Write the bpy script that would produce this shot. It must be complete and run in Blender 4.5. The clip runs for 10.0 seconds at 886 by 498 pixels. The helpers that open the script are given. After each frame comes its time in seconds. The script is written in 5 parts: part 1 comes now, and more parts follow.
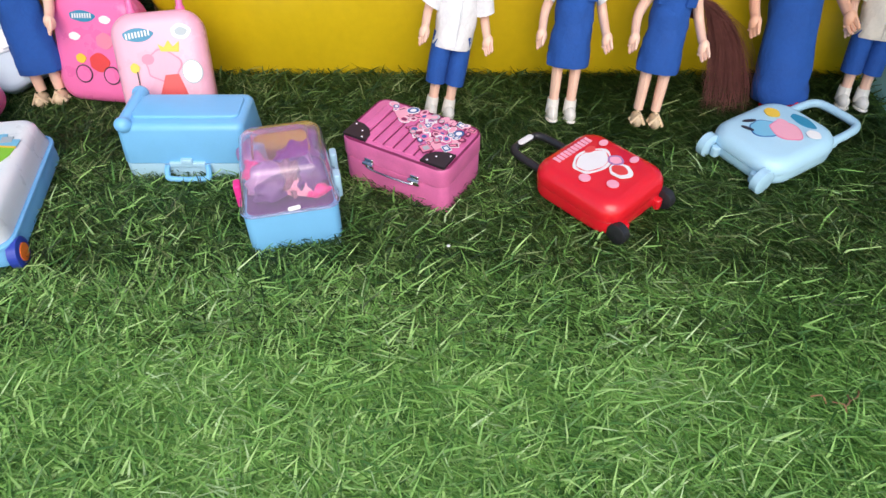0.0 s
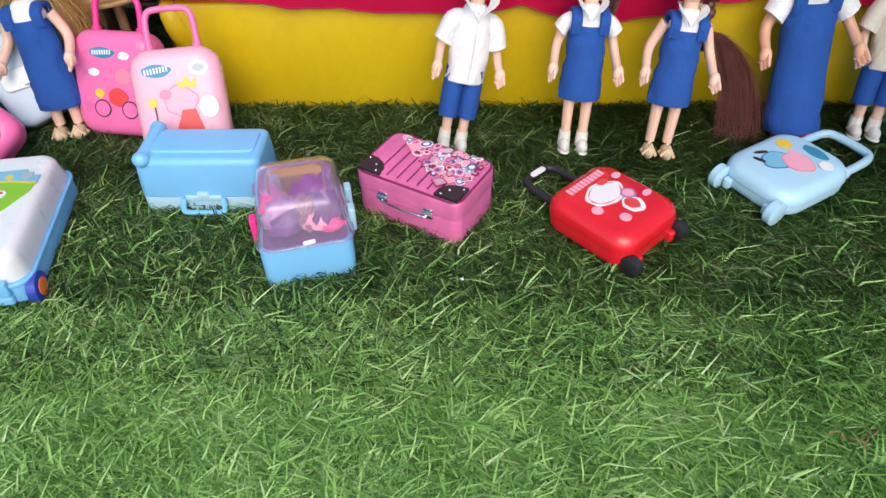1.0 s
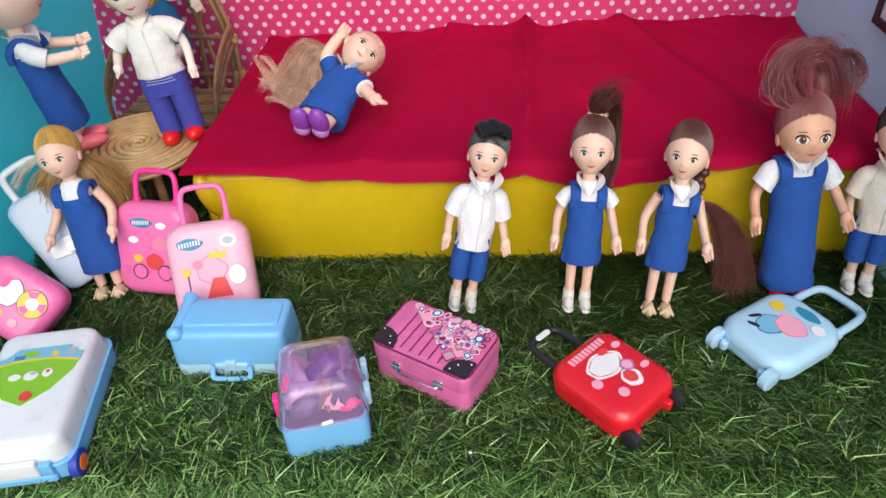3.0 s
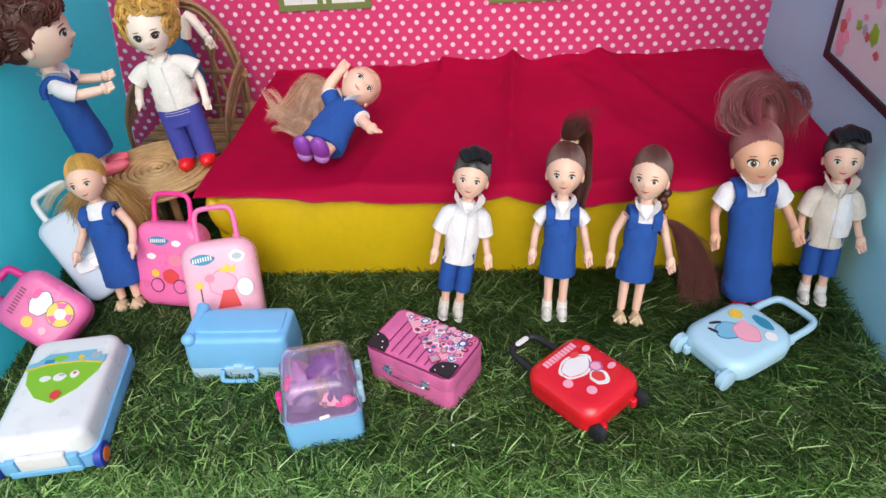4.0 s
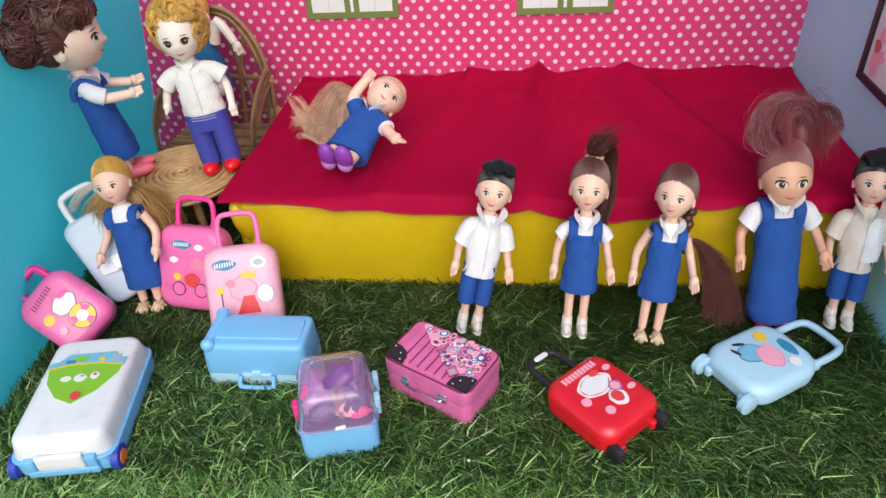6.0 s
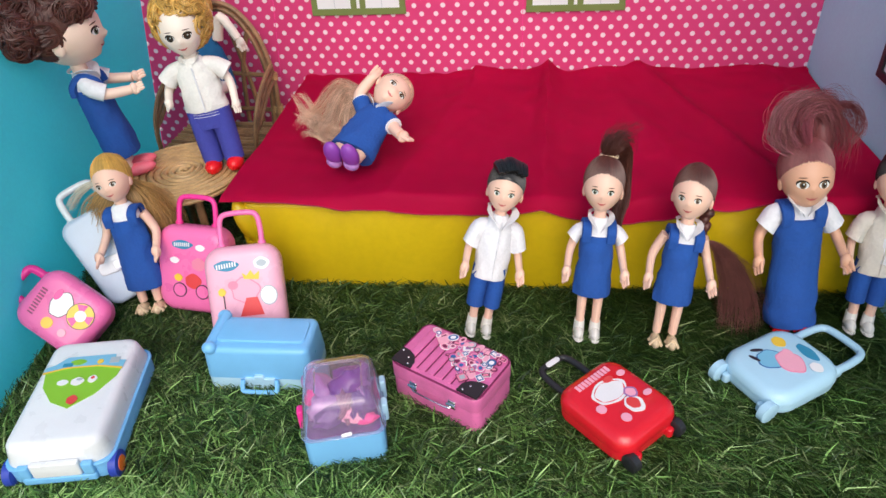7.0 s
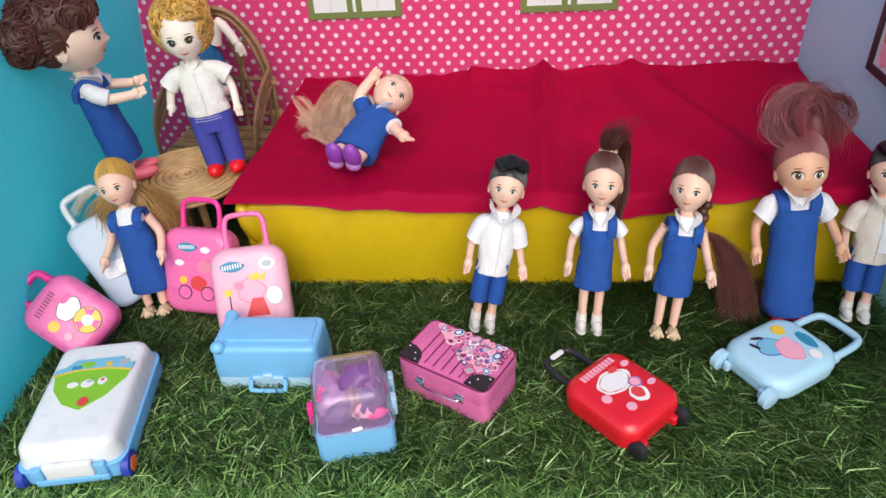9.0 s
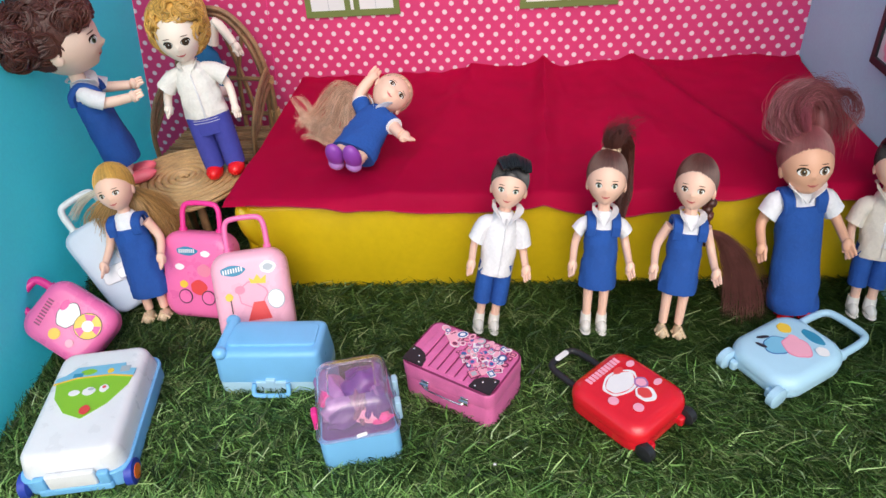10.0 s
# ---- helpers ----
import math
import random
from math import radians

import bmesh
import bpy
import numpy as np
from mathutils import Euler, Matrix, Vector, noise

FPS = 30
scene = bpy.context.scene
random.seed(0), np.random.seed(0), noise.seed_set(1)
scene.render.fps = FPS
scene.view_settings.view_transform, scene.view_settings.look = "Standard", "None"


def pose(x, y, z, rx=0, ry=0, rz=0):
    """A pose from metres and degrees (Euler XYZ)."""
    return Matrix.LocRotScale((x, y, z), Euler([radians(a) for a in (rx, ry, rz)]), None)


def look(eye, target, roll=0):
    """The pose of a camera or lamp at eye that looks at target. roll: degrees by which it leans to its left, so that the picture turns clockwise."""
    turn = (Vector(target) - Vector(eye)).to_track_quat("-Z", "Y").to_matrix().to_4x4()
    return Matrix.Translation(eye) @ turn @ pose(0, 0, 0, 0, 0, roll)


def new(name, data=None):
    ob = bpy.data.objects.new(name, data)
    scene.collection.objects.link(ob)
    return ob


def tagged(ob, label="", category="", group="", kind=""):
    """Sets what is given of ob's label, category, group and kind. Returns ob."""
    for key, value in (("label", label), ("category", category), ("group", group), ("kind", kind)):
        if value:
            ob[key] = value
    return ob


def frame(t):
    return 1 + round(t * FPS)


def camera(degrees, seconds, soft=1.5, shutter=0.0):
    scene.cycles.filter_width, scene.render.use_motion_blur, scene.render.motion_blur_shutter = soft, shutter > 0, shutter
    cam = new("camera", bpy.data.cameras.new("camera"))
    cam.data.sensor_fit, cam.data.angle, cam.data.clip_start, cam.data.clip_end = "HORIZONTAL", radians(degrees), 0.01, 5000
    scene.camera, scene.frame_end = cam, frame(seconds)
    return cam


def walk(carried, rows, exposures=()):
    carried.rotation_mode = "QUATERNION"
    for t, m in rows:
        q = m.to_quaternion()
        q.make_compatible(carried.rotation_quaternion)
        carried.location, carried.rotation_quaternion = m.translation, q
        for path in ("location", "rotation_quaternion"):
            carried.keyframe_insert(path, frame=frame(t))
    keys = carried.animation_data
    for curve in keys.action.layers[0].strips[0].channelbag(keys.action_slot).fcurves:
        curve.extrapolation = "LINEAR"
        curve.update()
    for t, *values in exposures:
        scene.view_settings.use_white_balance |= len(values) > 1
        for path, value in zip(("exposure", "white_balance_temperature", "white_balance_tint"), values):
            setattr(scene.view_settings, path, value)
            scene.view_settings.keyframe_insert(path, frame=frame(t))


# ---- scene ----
cam = camera(64.2, 10.0)
PATH = [
    (0, (0.003, 0.043, 0.273), (-0.018, 1.455, -1.144), -0.5),
    (0.5, (0.003, 0.044, 0.273), (-0.03, 1.476, -1.123), -0.9),
    (1, (0.001, 0.046, 0.279), (-0.048, 1.499, -1.093), -1.4),
    (1.5, (-0.002, 0.05, 0.286), (-0.067, 1.526, -1.063), -1.9),
    (2, (-0.003, 0.057, 0.301), (-0.09, 1.548, -1.029), -2.5),
    (2.5, (-0.004, 0.065, 0.321), (-0.106, 1.587, -0.973), -3.0),
    (3, (0.013, 0.071, 0.352), (-0.109, 1.623, -0.904), -3.8),
    (4.3, (0.031, 0.022, 0.379), (-0.116, 1.619, -0.816), -4.3),
    (4.5, (0.03, 0.023, 0.381), (-0.122, 1.617, -0.819), -4.1),
    (5, (0.03, 0.027, 0.379), (-0.139, 1.621, -0.817), -4.1),
    (5.5, (0.032, 0.028, 0.382), (-0.159, 1.624, -0.807), -4.1),
    (7, (0.021, 0.044, 0.369), (-0.176, 1.649, -0.808), -3.5),
    (7.5, (0.024, 0.039, 0.375), (-0.168, 1.645, -0.801), -3.6),
    (8, (0.019, 0.033, 0.373), (-0.169, 1.647, -0.793), -3.7),
    (8.5, (0.014, 0.036, 0.37), (-0.168, 1.651, -0.795), -3.9),
    (9, (0.013, 0.034, 0.369), (-0.16, 1.649, -0.798), -4.1),
    (9.5, (0.011, 0.035, 0.371), (-0.161, 1.644, -0.803), -4.5),
    (10, (0.01, 0.041, 0.371), (-0.16, 1.645, -0.811), -4.8),
]
walk(cam, [(t, look(eye, target, roll)) for t, eye, target, roll in PATH], [(0, 0.44), (1.0, 0.44), (2.0, 0.38), (3.2, 0.33), (10, 0.33)])

# ---------------------------------------------------------------- light
world = bpy.data.worlds.new("world")
scene.world = world
world.use_nodes = True
wn = world.node_tree
sky = wn.nodes.new("ShaderNodeTexSky")
sky.sky_type = "NISHITA"
sky.sun_disc = False
sky.sun_elevation = radians(45)
sky.sun_rotation = radians(173)
sky.air_density, sky.dust_density = 1.0, 3.0
wn.links.new(sky.outputs["Color"], wn.nodes["Background"].inputs["Color"])
wn.nodes["Background"].inputs["Strength"].default_value = 0.15
sun = new("sun", bpy.data.lights.new("sun", "SUN"))
sun.data.energy, sun.data.angle, sun.data.color = 0.95, radians(50), (1.0, 0.97, 0.92)
sun.matrix_world = look((0.14, -0.85, 1.35), (0, 0.4, 0))


# ---------------------------------------------------------------- materials
def mat(name, colour, rough=0.5, vary=0.08, grain=60.0, bump=0.05, metal=0.0, coat=0.0, fine=400.0, island=0.0, piece=0.0, **more):
    m = bpy.data.materials.new(name)
    m.use_nodes = True
    nt = m.node_tree
    b = nt.nodes["Principled BSDF"]
    b.inputs["Roughness"].default_value = rough
    b.inputs["Metallic"].default_value = metal
    b.inputs["Coat Weight"].default_value = coat
    for key, value in more.items():
        b.inputs[key.replace("_", " ")].default_value = value
    co = nt.nodes.new("ShaderNodeTexCoord")
    n1 = nt.nodes.new("ShaderNodeTexNoise")
    n1.inputs["Scale"].default_value, n1.inputs["Detail"].default_value = grain, 4
    n2 = nt.nodes.new("ShaderNodeTexNoise")
    n2.inputs["Scale"].default_value, n2.inputs["Detail"].default_value = fine, 3
    for n in (n1, n2):
        nt.links.new(co.outputs["Object"], n.inputs["Vector"])
    mix = nt.nodes.new("ShaderNodeMix")
    mix.data_type = "RGBA"
    c = Vector(colour)
    mix.inputs[6].default_value = (*(c * (1 - vary * 1.6)), 1)
    mix.inputs[7].default_value = (*[min(1, v) for v in c * (1 + vary)], 1)
    fac = n1.outputs["Fac"]
    add = nt.nodes.new("ShaderNodeMath")
    add.operation = "MULTIPLY_ADD"
    nt.links.new(n2.outputs["Fac"], add.inputs[0])
    add.inputs[1].default_value, add.inputs[2].default_value = 0.5, -0.25
    tot = nt.nodes.new("ShaderNodeMath")
    tot.operation, tot.use_clamp = "ADD", True
    nt.links.new(fac, tot.inputs[0])
    nt.links.new(add.outputs[0], tot.inputs[1])
    last = tot
    if island:
        geo = nt.nodes.new("ShaderNodeNewGeometry")
        last = nt.nodes.new("ShaderNodeMath")
        last.operation, last.use_clamp = "MULTIPLY_ADD", True
        sub = nt.nodes.new("ShaderNodeMath")
        sub.operation = "SUBTRACT"
        nt.links.new(geo.outputs["Random Per Island"], sub.inputs[0])
        sub.inputs[1].default_value = 0.5
        nt.links.new(sub.outputs[0], last.inputs[0])
        last.inputs[1].default_value = island
        nt.links.new(tot.outputs[0], last.inputs[2])
    nt.links.new(last.outputs[0], mix.inputs[0])
    nt.links.new(mix.outputs[2], b.inputs["Base Color"])
    rr = nt.nodes.new("ShaderNodeMapRange")
    rr.inputs[3].default_value, rr.inputs[4].default_value = max(0.02, rough - 0.08), min(1, rough + 0.1)
    nt.links.new(n1.outputs["Fac"], rr.inputs[0])
    nt.links.new(rr.outputs[0], b.inputs["Roughness"])
    if bump:
        bp = nt.nodes.new("ShaderNodeBump")
        bp.inputs["Strength"].default_value, bp.inputs["Distance"].default_value = bump, 0.001
        nt.links.new(n2.outputs["Fac"], bp.inputs["Height"])
        nt.links.new(bp.outputs[0], b.inputs["Normal"])
    return m


def plastic(name, colour, rough=0.28, **more):
    return mat(name, colour, rough, vary=0.05, bump=0.03, fine=900, **more)


def cloth(name, colour, **more):
    return mat(name, colour, 0.85, vary=0.16, bump=0.6, fine=420, grain=45, **more)


M = {
    "white": plastic("white_plastic", (0.80, 0.82, 0.84)),
    "blue": plastic("blue_plastic", (0.05, 0.28, 0.75)),
    "sky": plastic("sky_blue_plastic", (0.20, 0.52, 0.86), 0.3),
    "pale": plastic("pale_blue_plastic", (0.42, 0.66, 0.82), 0.32),
    "navy": plastic("navy_plastic", (0.03, 0.06, 0.4)),
    "orange": plastic("orange_plastic", (0.9, 0.2, 0.03)),
    "red": plastic("red_plastic", (0.72, 0.012, 0.025), 0.2, coat=0.3),
    "black": plastic("black_plastic", (0.02, 0.02, 0.024), 0.4),
    "pink": plastic("pink_plastic", (0.86, 0.17, 0.42)),
    "rose": plastic("pale_pink_plastic", (0.88, 0.44, 0.56)),
    "magenta": plastic("magenta_plastic", (0.85, 0.04, 0.30)),
    "grey": plastic("grey_plastic", (0.50, 0.60, 0.72), 0.35),
    "tin": mat("pink_tin", (0.74, 0.17, 0.40), 0.35, vary=0.2, bump=0.12, fine=1500, grain=80),
    "tin_dark": mat("dark_pink_tin", (0.22, 0.02, 0.09), 0.4, vary=0.2, bump=0.1),
    "chrome": mat("chrome", (0.75, 0.75, 0.77), 0.2, metal=1.0),
    "skin": plastic("doll_vinyl", (0.86, 0.55, 0.42), 0.42),
    "peach": plastic("peach_doll_vinyl", (0.90, 0.66, 0.53), 0.42),
    "tan": plastic("tan_doll_vinyl", (0.74, 0.40, 0.26), 0.42),
    "fair": plastic("fair_doll_vinyl", (0.86, 0.74, 0.64), 0.42),
    "denim": cloth("blue_cotton", (0.012, 0.080, 0.35)),
    "jeans": cloth("indigo_cotton", (0.05, 0.06, 0.36)),
    "shirt": cloth("white_cotton", (0.80, 0.80, 0.83)),
    "linen": cloth("off_white_linen", (0.80, 0.78, 0.74)),
    "teal": cloth("teal_blue_cotton", (0.008, 0.115, 0.28)),
    "cream": cloth("cream_cotton", (0.72, 0.66, 0.58)),
    "crimson": mat("crimson_satin", (0.66, 0.004, 0.075), 0.62, vary=0.12, Specular_IOR_Level=0.12, bump=0.15, fine=2500, grain=14),
    "hem": mat("dark_crimson_thread", (0.32, 0.003, 0.035), 0.7, vary=0.2, bump=0.2),
    "yellow": mat("yellow_vinyl", (0.62, 0.44, 0.008), 0.33, vary=0.12, bump=0.2, fine=160, grain=22),
    "hair_black": mat("black_hair", (0.012, 0.012, 0.014), 0.35, vary=0.4),
    "hair_brown": mat("brown_hair", (0.095, 0.028, 0.020), 0.42, vary=0.35, island=0.4, bump=0.2),
    "hair_tail": mat("reddish_brown_hair", (0.20, 0.075, 0.065), 0.4, vary=0.35, island=0.5, bump=0.2),
    "hair_red": mat("auburn_hair", (0.21, 0.052, 0.055), 0.42, vary=0.25, island=0.3, bump=0.2),
    "hair_pink": mat("pink_hair", (0.40, 0.105, 0.14), 0.42, vary=0.25, island=0.3),
    "hair_gold": mat("golden_hair", (0.62, 0.36, 0.08), 0.42, vary=0.35, island=0.7, bump=0.2),
    "hair_blond": mat("blond_hair", (0.72, 0.47, 0.33), 0.45, vary=0.35, island=0.8, bump=0.2),
    "hair_amber": mat("amber_hair", (0.50, 0.29, 0.10), 0.38, vary=0.35, island=0.8),
    "hair_silver": mat("pale_hair", (0.62, 0.58, 0.48), 0.4, vary=0.3, island=0.7),
    "shoe_white": plastic("white_rubber", (0.78, 0.75, 0.70), 0.45),
    "shoe_red": plastic("red_rubber", (0.75, 0.01, 0.015), 0.25),
    "shoe_pink": plastic("coral_rubber", (0.88, 0.16, 0.22), 0.35),
    "shoe_purple": plastic("purple_rubber", (0.28, 0.06, 0.42), 0.4),
    "shoe_lilac": plastic("lilac_rubber", (0.46, 0.22, 0.58), 0.45),
    "sandal": plastic("beige_rubber", (0.72, 0.55, 0.36), 0.5),
    "eye": plastic("dark_paint", (0.03, 0.02, 0.015), 0.2),
    "eyewhite": plastic("white_paint", (0.8, 0.8, 0.78), 0.25),
    "iris": plastic("brown_paint", (0.16, 0.09, 0.04), 0.2),
    "iris_dark": plastic("dark_brown_paint", (0.055, 0.03, 0.018), 0.15),
    "iris_green": plastic("green_paint", (0.10, 0.15, 0.10), 0.2),
    "lip": plastic("lip_paint", (0.62, 0.13, 0.13), 0.35),
    "brow": plastic("brow_paint", (0.12, 0.05, 0.03), 0.5),
    "cane": mat("rattan_cane", (0.30, 0.165, 0.078), 0.5, vary=0.4, grain=90, bump=0.3, fine=600, island=0.5),
    "cane_mid": mat("tan_rattan_cane", (0.42, 0.25, 0.12), 0.45, vary=0.35, grain=90, bump=0.3, fine=600, island=0.5),
    "cane_pale": mat("pale_rattan_cane", (0.62, 0.40, 0.18), 0.42, vary=0.3, grain=90, bump=0.3, fine=600, island=0.4),
    "wall_left": mat("turquoise_card", (0.15, 0.86, 0.96), 0.6, vary=0.07, grain=9, bump=0.08),
    "wall_right": mat("blue_card", (0.42, 0.82, 0.99), 0.6, vary=0.09, grain=9, bump=0.08),
    "frame_black": plastic("dark_frame", (0.018, 0.018, 0.022), 0.45),
    "green": plastic("olive_paint", (0.17, 0.22, 0.06), 0.55),
    "paper": mat("white_paper", (0.78, 0.79, 0.80), 0.6, vary=0.03),
    "print_green": plastic("green_print", (0.26, 0.55, 0.03), 0.35),
    "print_blue": plastic("blue_print", (0.20, 0.50, 0.70), 0.35),
    "print_navy": plastic("navy_print", (0.03, 0.13, 0.36), 0.35),
    "print_yellow": plastic("yellow_print", (0.85, 0.55, 0.05), 0.35),
    "print_red": plastic("red_print", (0.75, 0.06, 0.06), 0.35),
    "print_pink": plastic("pink_print", (0.88, 0.40, 0.52), 0.35),
    "print_rose": plastic("rose_print", (0.80, 0.24, 0.36), 0.35),
    "print_white": plastic("white_print", (0.85, 0.84, 0.85), 0.35),
    "print_grey": plastic("grey_print", (0.42, 0.46, 0.5), 0.35),
    "print_dark": plastic("dark_print", (0.03, 0.02, 0.03), 0.35),
    "print_teal": plastic("teal_print", (0.03, 0.25, 0.42), 0.35),
    "purple": plastic("purple_plastic", (0.13, 0.035, 0.22), 0.3),
    "lilac": plastic("lilac_plastic", (0.36, 0.17, 0.40), 0.3),
    "dusk": plastic("dusky_pink_plastic", (0.30, 0.13, 0.22), 0.3),
    "floor": mat("floor_board", (0.34, 0.30, 0.26), 0.5, vary=0.2, grain=3),
}


def glassy():
    m = bpy.data.materials.new("clear_plastic")
    m.use_nodes = True
    b = m.node_tree.nodes["Principled BSDF"]
    b.inputs["Base Color"].default_value = (0.90, 0.82, 0.91, 1)
    b.inputs["Roughness"].default_value = 0.08
    b.inputs["IOR"].default_value = 1.18
    b.inputs["Transmission Weight"].default_value = 0.94
    b.inputs["Coat Weight"].default_value = 0.6
    b.inputs["Coat Roughness"].default_value = 0.05
    return m


M["clear"] = glassy()


def dotted():
    """Pink paper printed with staggered white dots."""
    m = bpy.data.materials.new("dotted_wallpaper")
    m.use_nodes = True
    nt = m.node_tree
    b = nt.nodes["Principled BSDF"]
    b.inputs["Roughness"].default_value = 0.55
    co = nt.nodes.new("ShaderNodeTexCoord")
    sep = nt.nodes.new("ShaderNodeSeparateXYZ")
    nt.links.new(co.outputs["Object"], sep.inputs[0])

    def op(kind, a, c=None, d=None):
        n = nt.nodes.new("ShaderNodeMath")
        n.operation = kind
        for i, v in enumerate((a, c, d)):
            if v is None:
                continue
            if isinstance(v, (int, float)):
                n.inputs[i].default_value = v
            else:
                nt.links.new(v, n.inputs[i])
        return n.outputs[0]

    px, pz, r = 0.0142, 0.0164, 0.0024
    dist = []
    for k in (0.0, 0.5):
        u = op("MULTIPLY", op("SUBTRACT", op("FRACT", op("ADD", op("DIVIDE", sep.outputs[0], px), 50.0 + k)), 0.5), px)
        v = op("MULTIPLY", op("SUBTRACT", op("FRACT", op("ADD", op("DIVIDE", sep.outputs[2], pz), 50.0 + k)), 0.5), pz)
        dist.append(op("SQRT", op("ADD", op("MULTIPLY", u, u), op("MULTIPLY", v, v))))
    near = op("MINIMUM", dist[0], dist[1])
    noise_ = nt.nodes.new("ShaderNodeTexNoise")
    noise_.inputs["Scale"].default_value = 900
    nt.links.new(co.outputs["Object"], noise_.inputs["Vector"])
    near = op("ADD", near, op("MULTIPLY", op("SUBTRACT", noise_.outputs["Fac"], 0.5), 0.0005))
    rng = nt.nodes.new("ShaderNodeMapRange")
    nt.links.new(near, rng.inputs[0])
    rng.inputs[1].default_value, rng.inputs[2].default_value = r + 0.0003, r - 0.0003
    big = nt.nodes.new("ShaderNodeTexNoise")
    big.inputs["Scale"].default_value = 14
    nt.links.new(co.outputs["Object"], big.inputs["Vector"])
    base = nt.nodes.new("ShaderNodeMix")
    base.data_type = "RGBA"
    base.inputs[6].default_value, base.inputs[7].default_value = (0.62, 0.035, 0.16, 1), (0.74, 0.06, 0.22, 1)
    nt.links.new(big.outputs["Fac"], base.inputs[0])
    mix = nt.nodes.new("ShaderNodeMix")
    mix.data_type = "RGBA"
    nt.links.new(rng.outputs[0], mix.inputs[0])
    nt.links.new(base.outputs[2], mix.inputs[6])
    mix.inputs[7].default_value = (0.84, 0.66, 0.72, 1)
    nt.links.new(mix.outputs[2], b.inputs["Base Color"])
    return m


M["dots"] = dotted()


def grassy(name, stops, rough=0.45, gloss=0.35):
    """Thin plastic blades, each of its own green, letting some light through."""
    m = bpy.data.materials.new(name)
    m.use_nodes = True
    nt = m.node_tree
    b = nt.nodes["Principled BSDF"]
    b.inputs["Roughness"].default_value = rough
    b.inputs["Specular IOR Level"].default_value = gloss
    geo = nt.nodes.new("ShaderNodeNewGeometry")
    ramp = nt.nodes.new("ShaderNodeValToRGB")
    e = ramp.color_ramp.elements
    e[0].position, e[0].color = stops[0][0], (*stops[0][1], 1)
    e[1].position, e[1].color = stops[-1][0], (*stops[-1][1], 1)
    for p, c in stops[1:-1]:
        e.new(p).color = (*c, 1)
    co = nt.nodes.new("ShaderNodeTexCoord")
    n = nt.nodes.new("ShaderNodeTexNoise")
    n.inputs["Scale"].default_value = 14
    nt.links.new(co.outputs["Object"], n.inputs["Vector"])
    add = nt.nodes.new("ShaderNodeMath")
    add.operation, add.use_clamp = "MULTIPLY_ADD", True
    sub = nt.nodes.new("ShaderNodeMath")
    sub.operation = "SUBTRACT"
    sub.inputs[1].default_value = 0.5
    nt.links.new(n.outputs["Fac"], sub.inputs[0])
    nt.links.new(sub.outputs[0], add.inputs[0])
    add.inputs[1].default_value = 0.7
    nt.links.new(geo.outputs["Random Per Island"], add.inputs[2])
    nt.links.new(add.outputs[0], ramp.inputs[0])
    nt.links.new(ramp.outputs[0], b.inputs["Base Color"])
    thin = nt.nodes.new("ShaderNodeBsdfTranslucent")
    nt.links.new(ramp.outputs[0], thin.inputs["Color"])
    mix = nt.nodes.new("ShaderNodeMixShader")
    mix.inputs[0].default_value = 0.3
    nt.links.new(b.outputs[0], mix.inputs[1])
    nt.links.new(thin.outputs[0], mix.inputs[2])
    nt.links.new(mix.outputs[0], nt.nodes["Material Output"].inputs["Surface"])
    return m


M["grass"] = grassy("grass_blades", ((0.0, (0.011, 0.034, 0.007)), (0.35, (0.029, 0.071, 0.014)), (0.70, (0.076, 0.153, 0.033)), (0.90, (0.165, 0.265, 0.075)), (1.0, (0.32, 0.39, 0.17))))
# same blades with the stronger light at the front put into their colour
M["grass_lit"] = grassy("lit_grass_blades", ((0.0, (0.07, 0.20, 0.045)), (0.35, (0.23, 0.47, 0.11)), (0.75, (0.38, 0.66, 0.18)), (0.95, (0.51, 0.75, 0.28)), (1.0, (0.60, 0.80, 0.42))), 0.36, 0.45)
M["turf"] = mat("turf_backing", (0.05, 0.15, 0.03), 0.9, vary=0.4, grain=90, bump=0.6)


# ---------------------------------------------------------------- mesh helpers
def part(name, bm, material, parent=None, label="", smooth=True, m=None):
    """One mesh object out of a bmesh; material may be a list (face material indices)."""
    me = bpy.data.meshes.new(name)
    bmesh.ops.recalc_face_normals(bm, faces=bm.faces)
    bm.to_mesh(me)
    bm.free()
    for one in material if isinstance(material, (list, tuple)) else [material]:
        me.materials.append(one)
    if smooth:
        me.polygons.foreach_set("use_smooth", [True] * len(me.polygons))
        me.set_sharp_from_angle(angle=radians(42))
    ob = new(name, me)
    if parent is not None:
        ob.parent = parent
    if m is not None:
        ob.matrix_basis = m
    if label:
        ob["label"] = label
    return ob


def thing(name, m, label, category, group=""):
    ob = new(name)
    ob.empty_display_size = 0.01
    ob.matrix_basis = m
    return tagged(ob, label, category, group)


def bridge(bm, rings, mi=0, closed=True, caps=True):
    vs = [[bm.verts.new(p) for p in ring] for ring in rings]
    faces = []
    for a, b in zip(vs, vs[1:]):
        n = len(a)
        for i in range(n if closed else n - 1):
            faces.append(bm.faces.new((a[i], a[(i + 1) % n], b[(i + 1) % n], b[i])))
    if caps and closed:
        faces.append(bm.faces.new(vs[0][::-1]))
        faces.append(bm.faces.new(vs[-1]))
    for f in faces:
        f.material_index = mi
    return vs


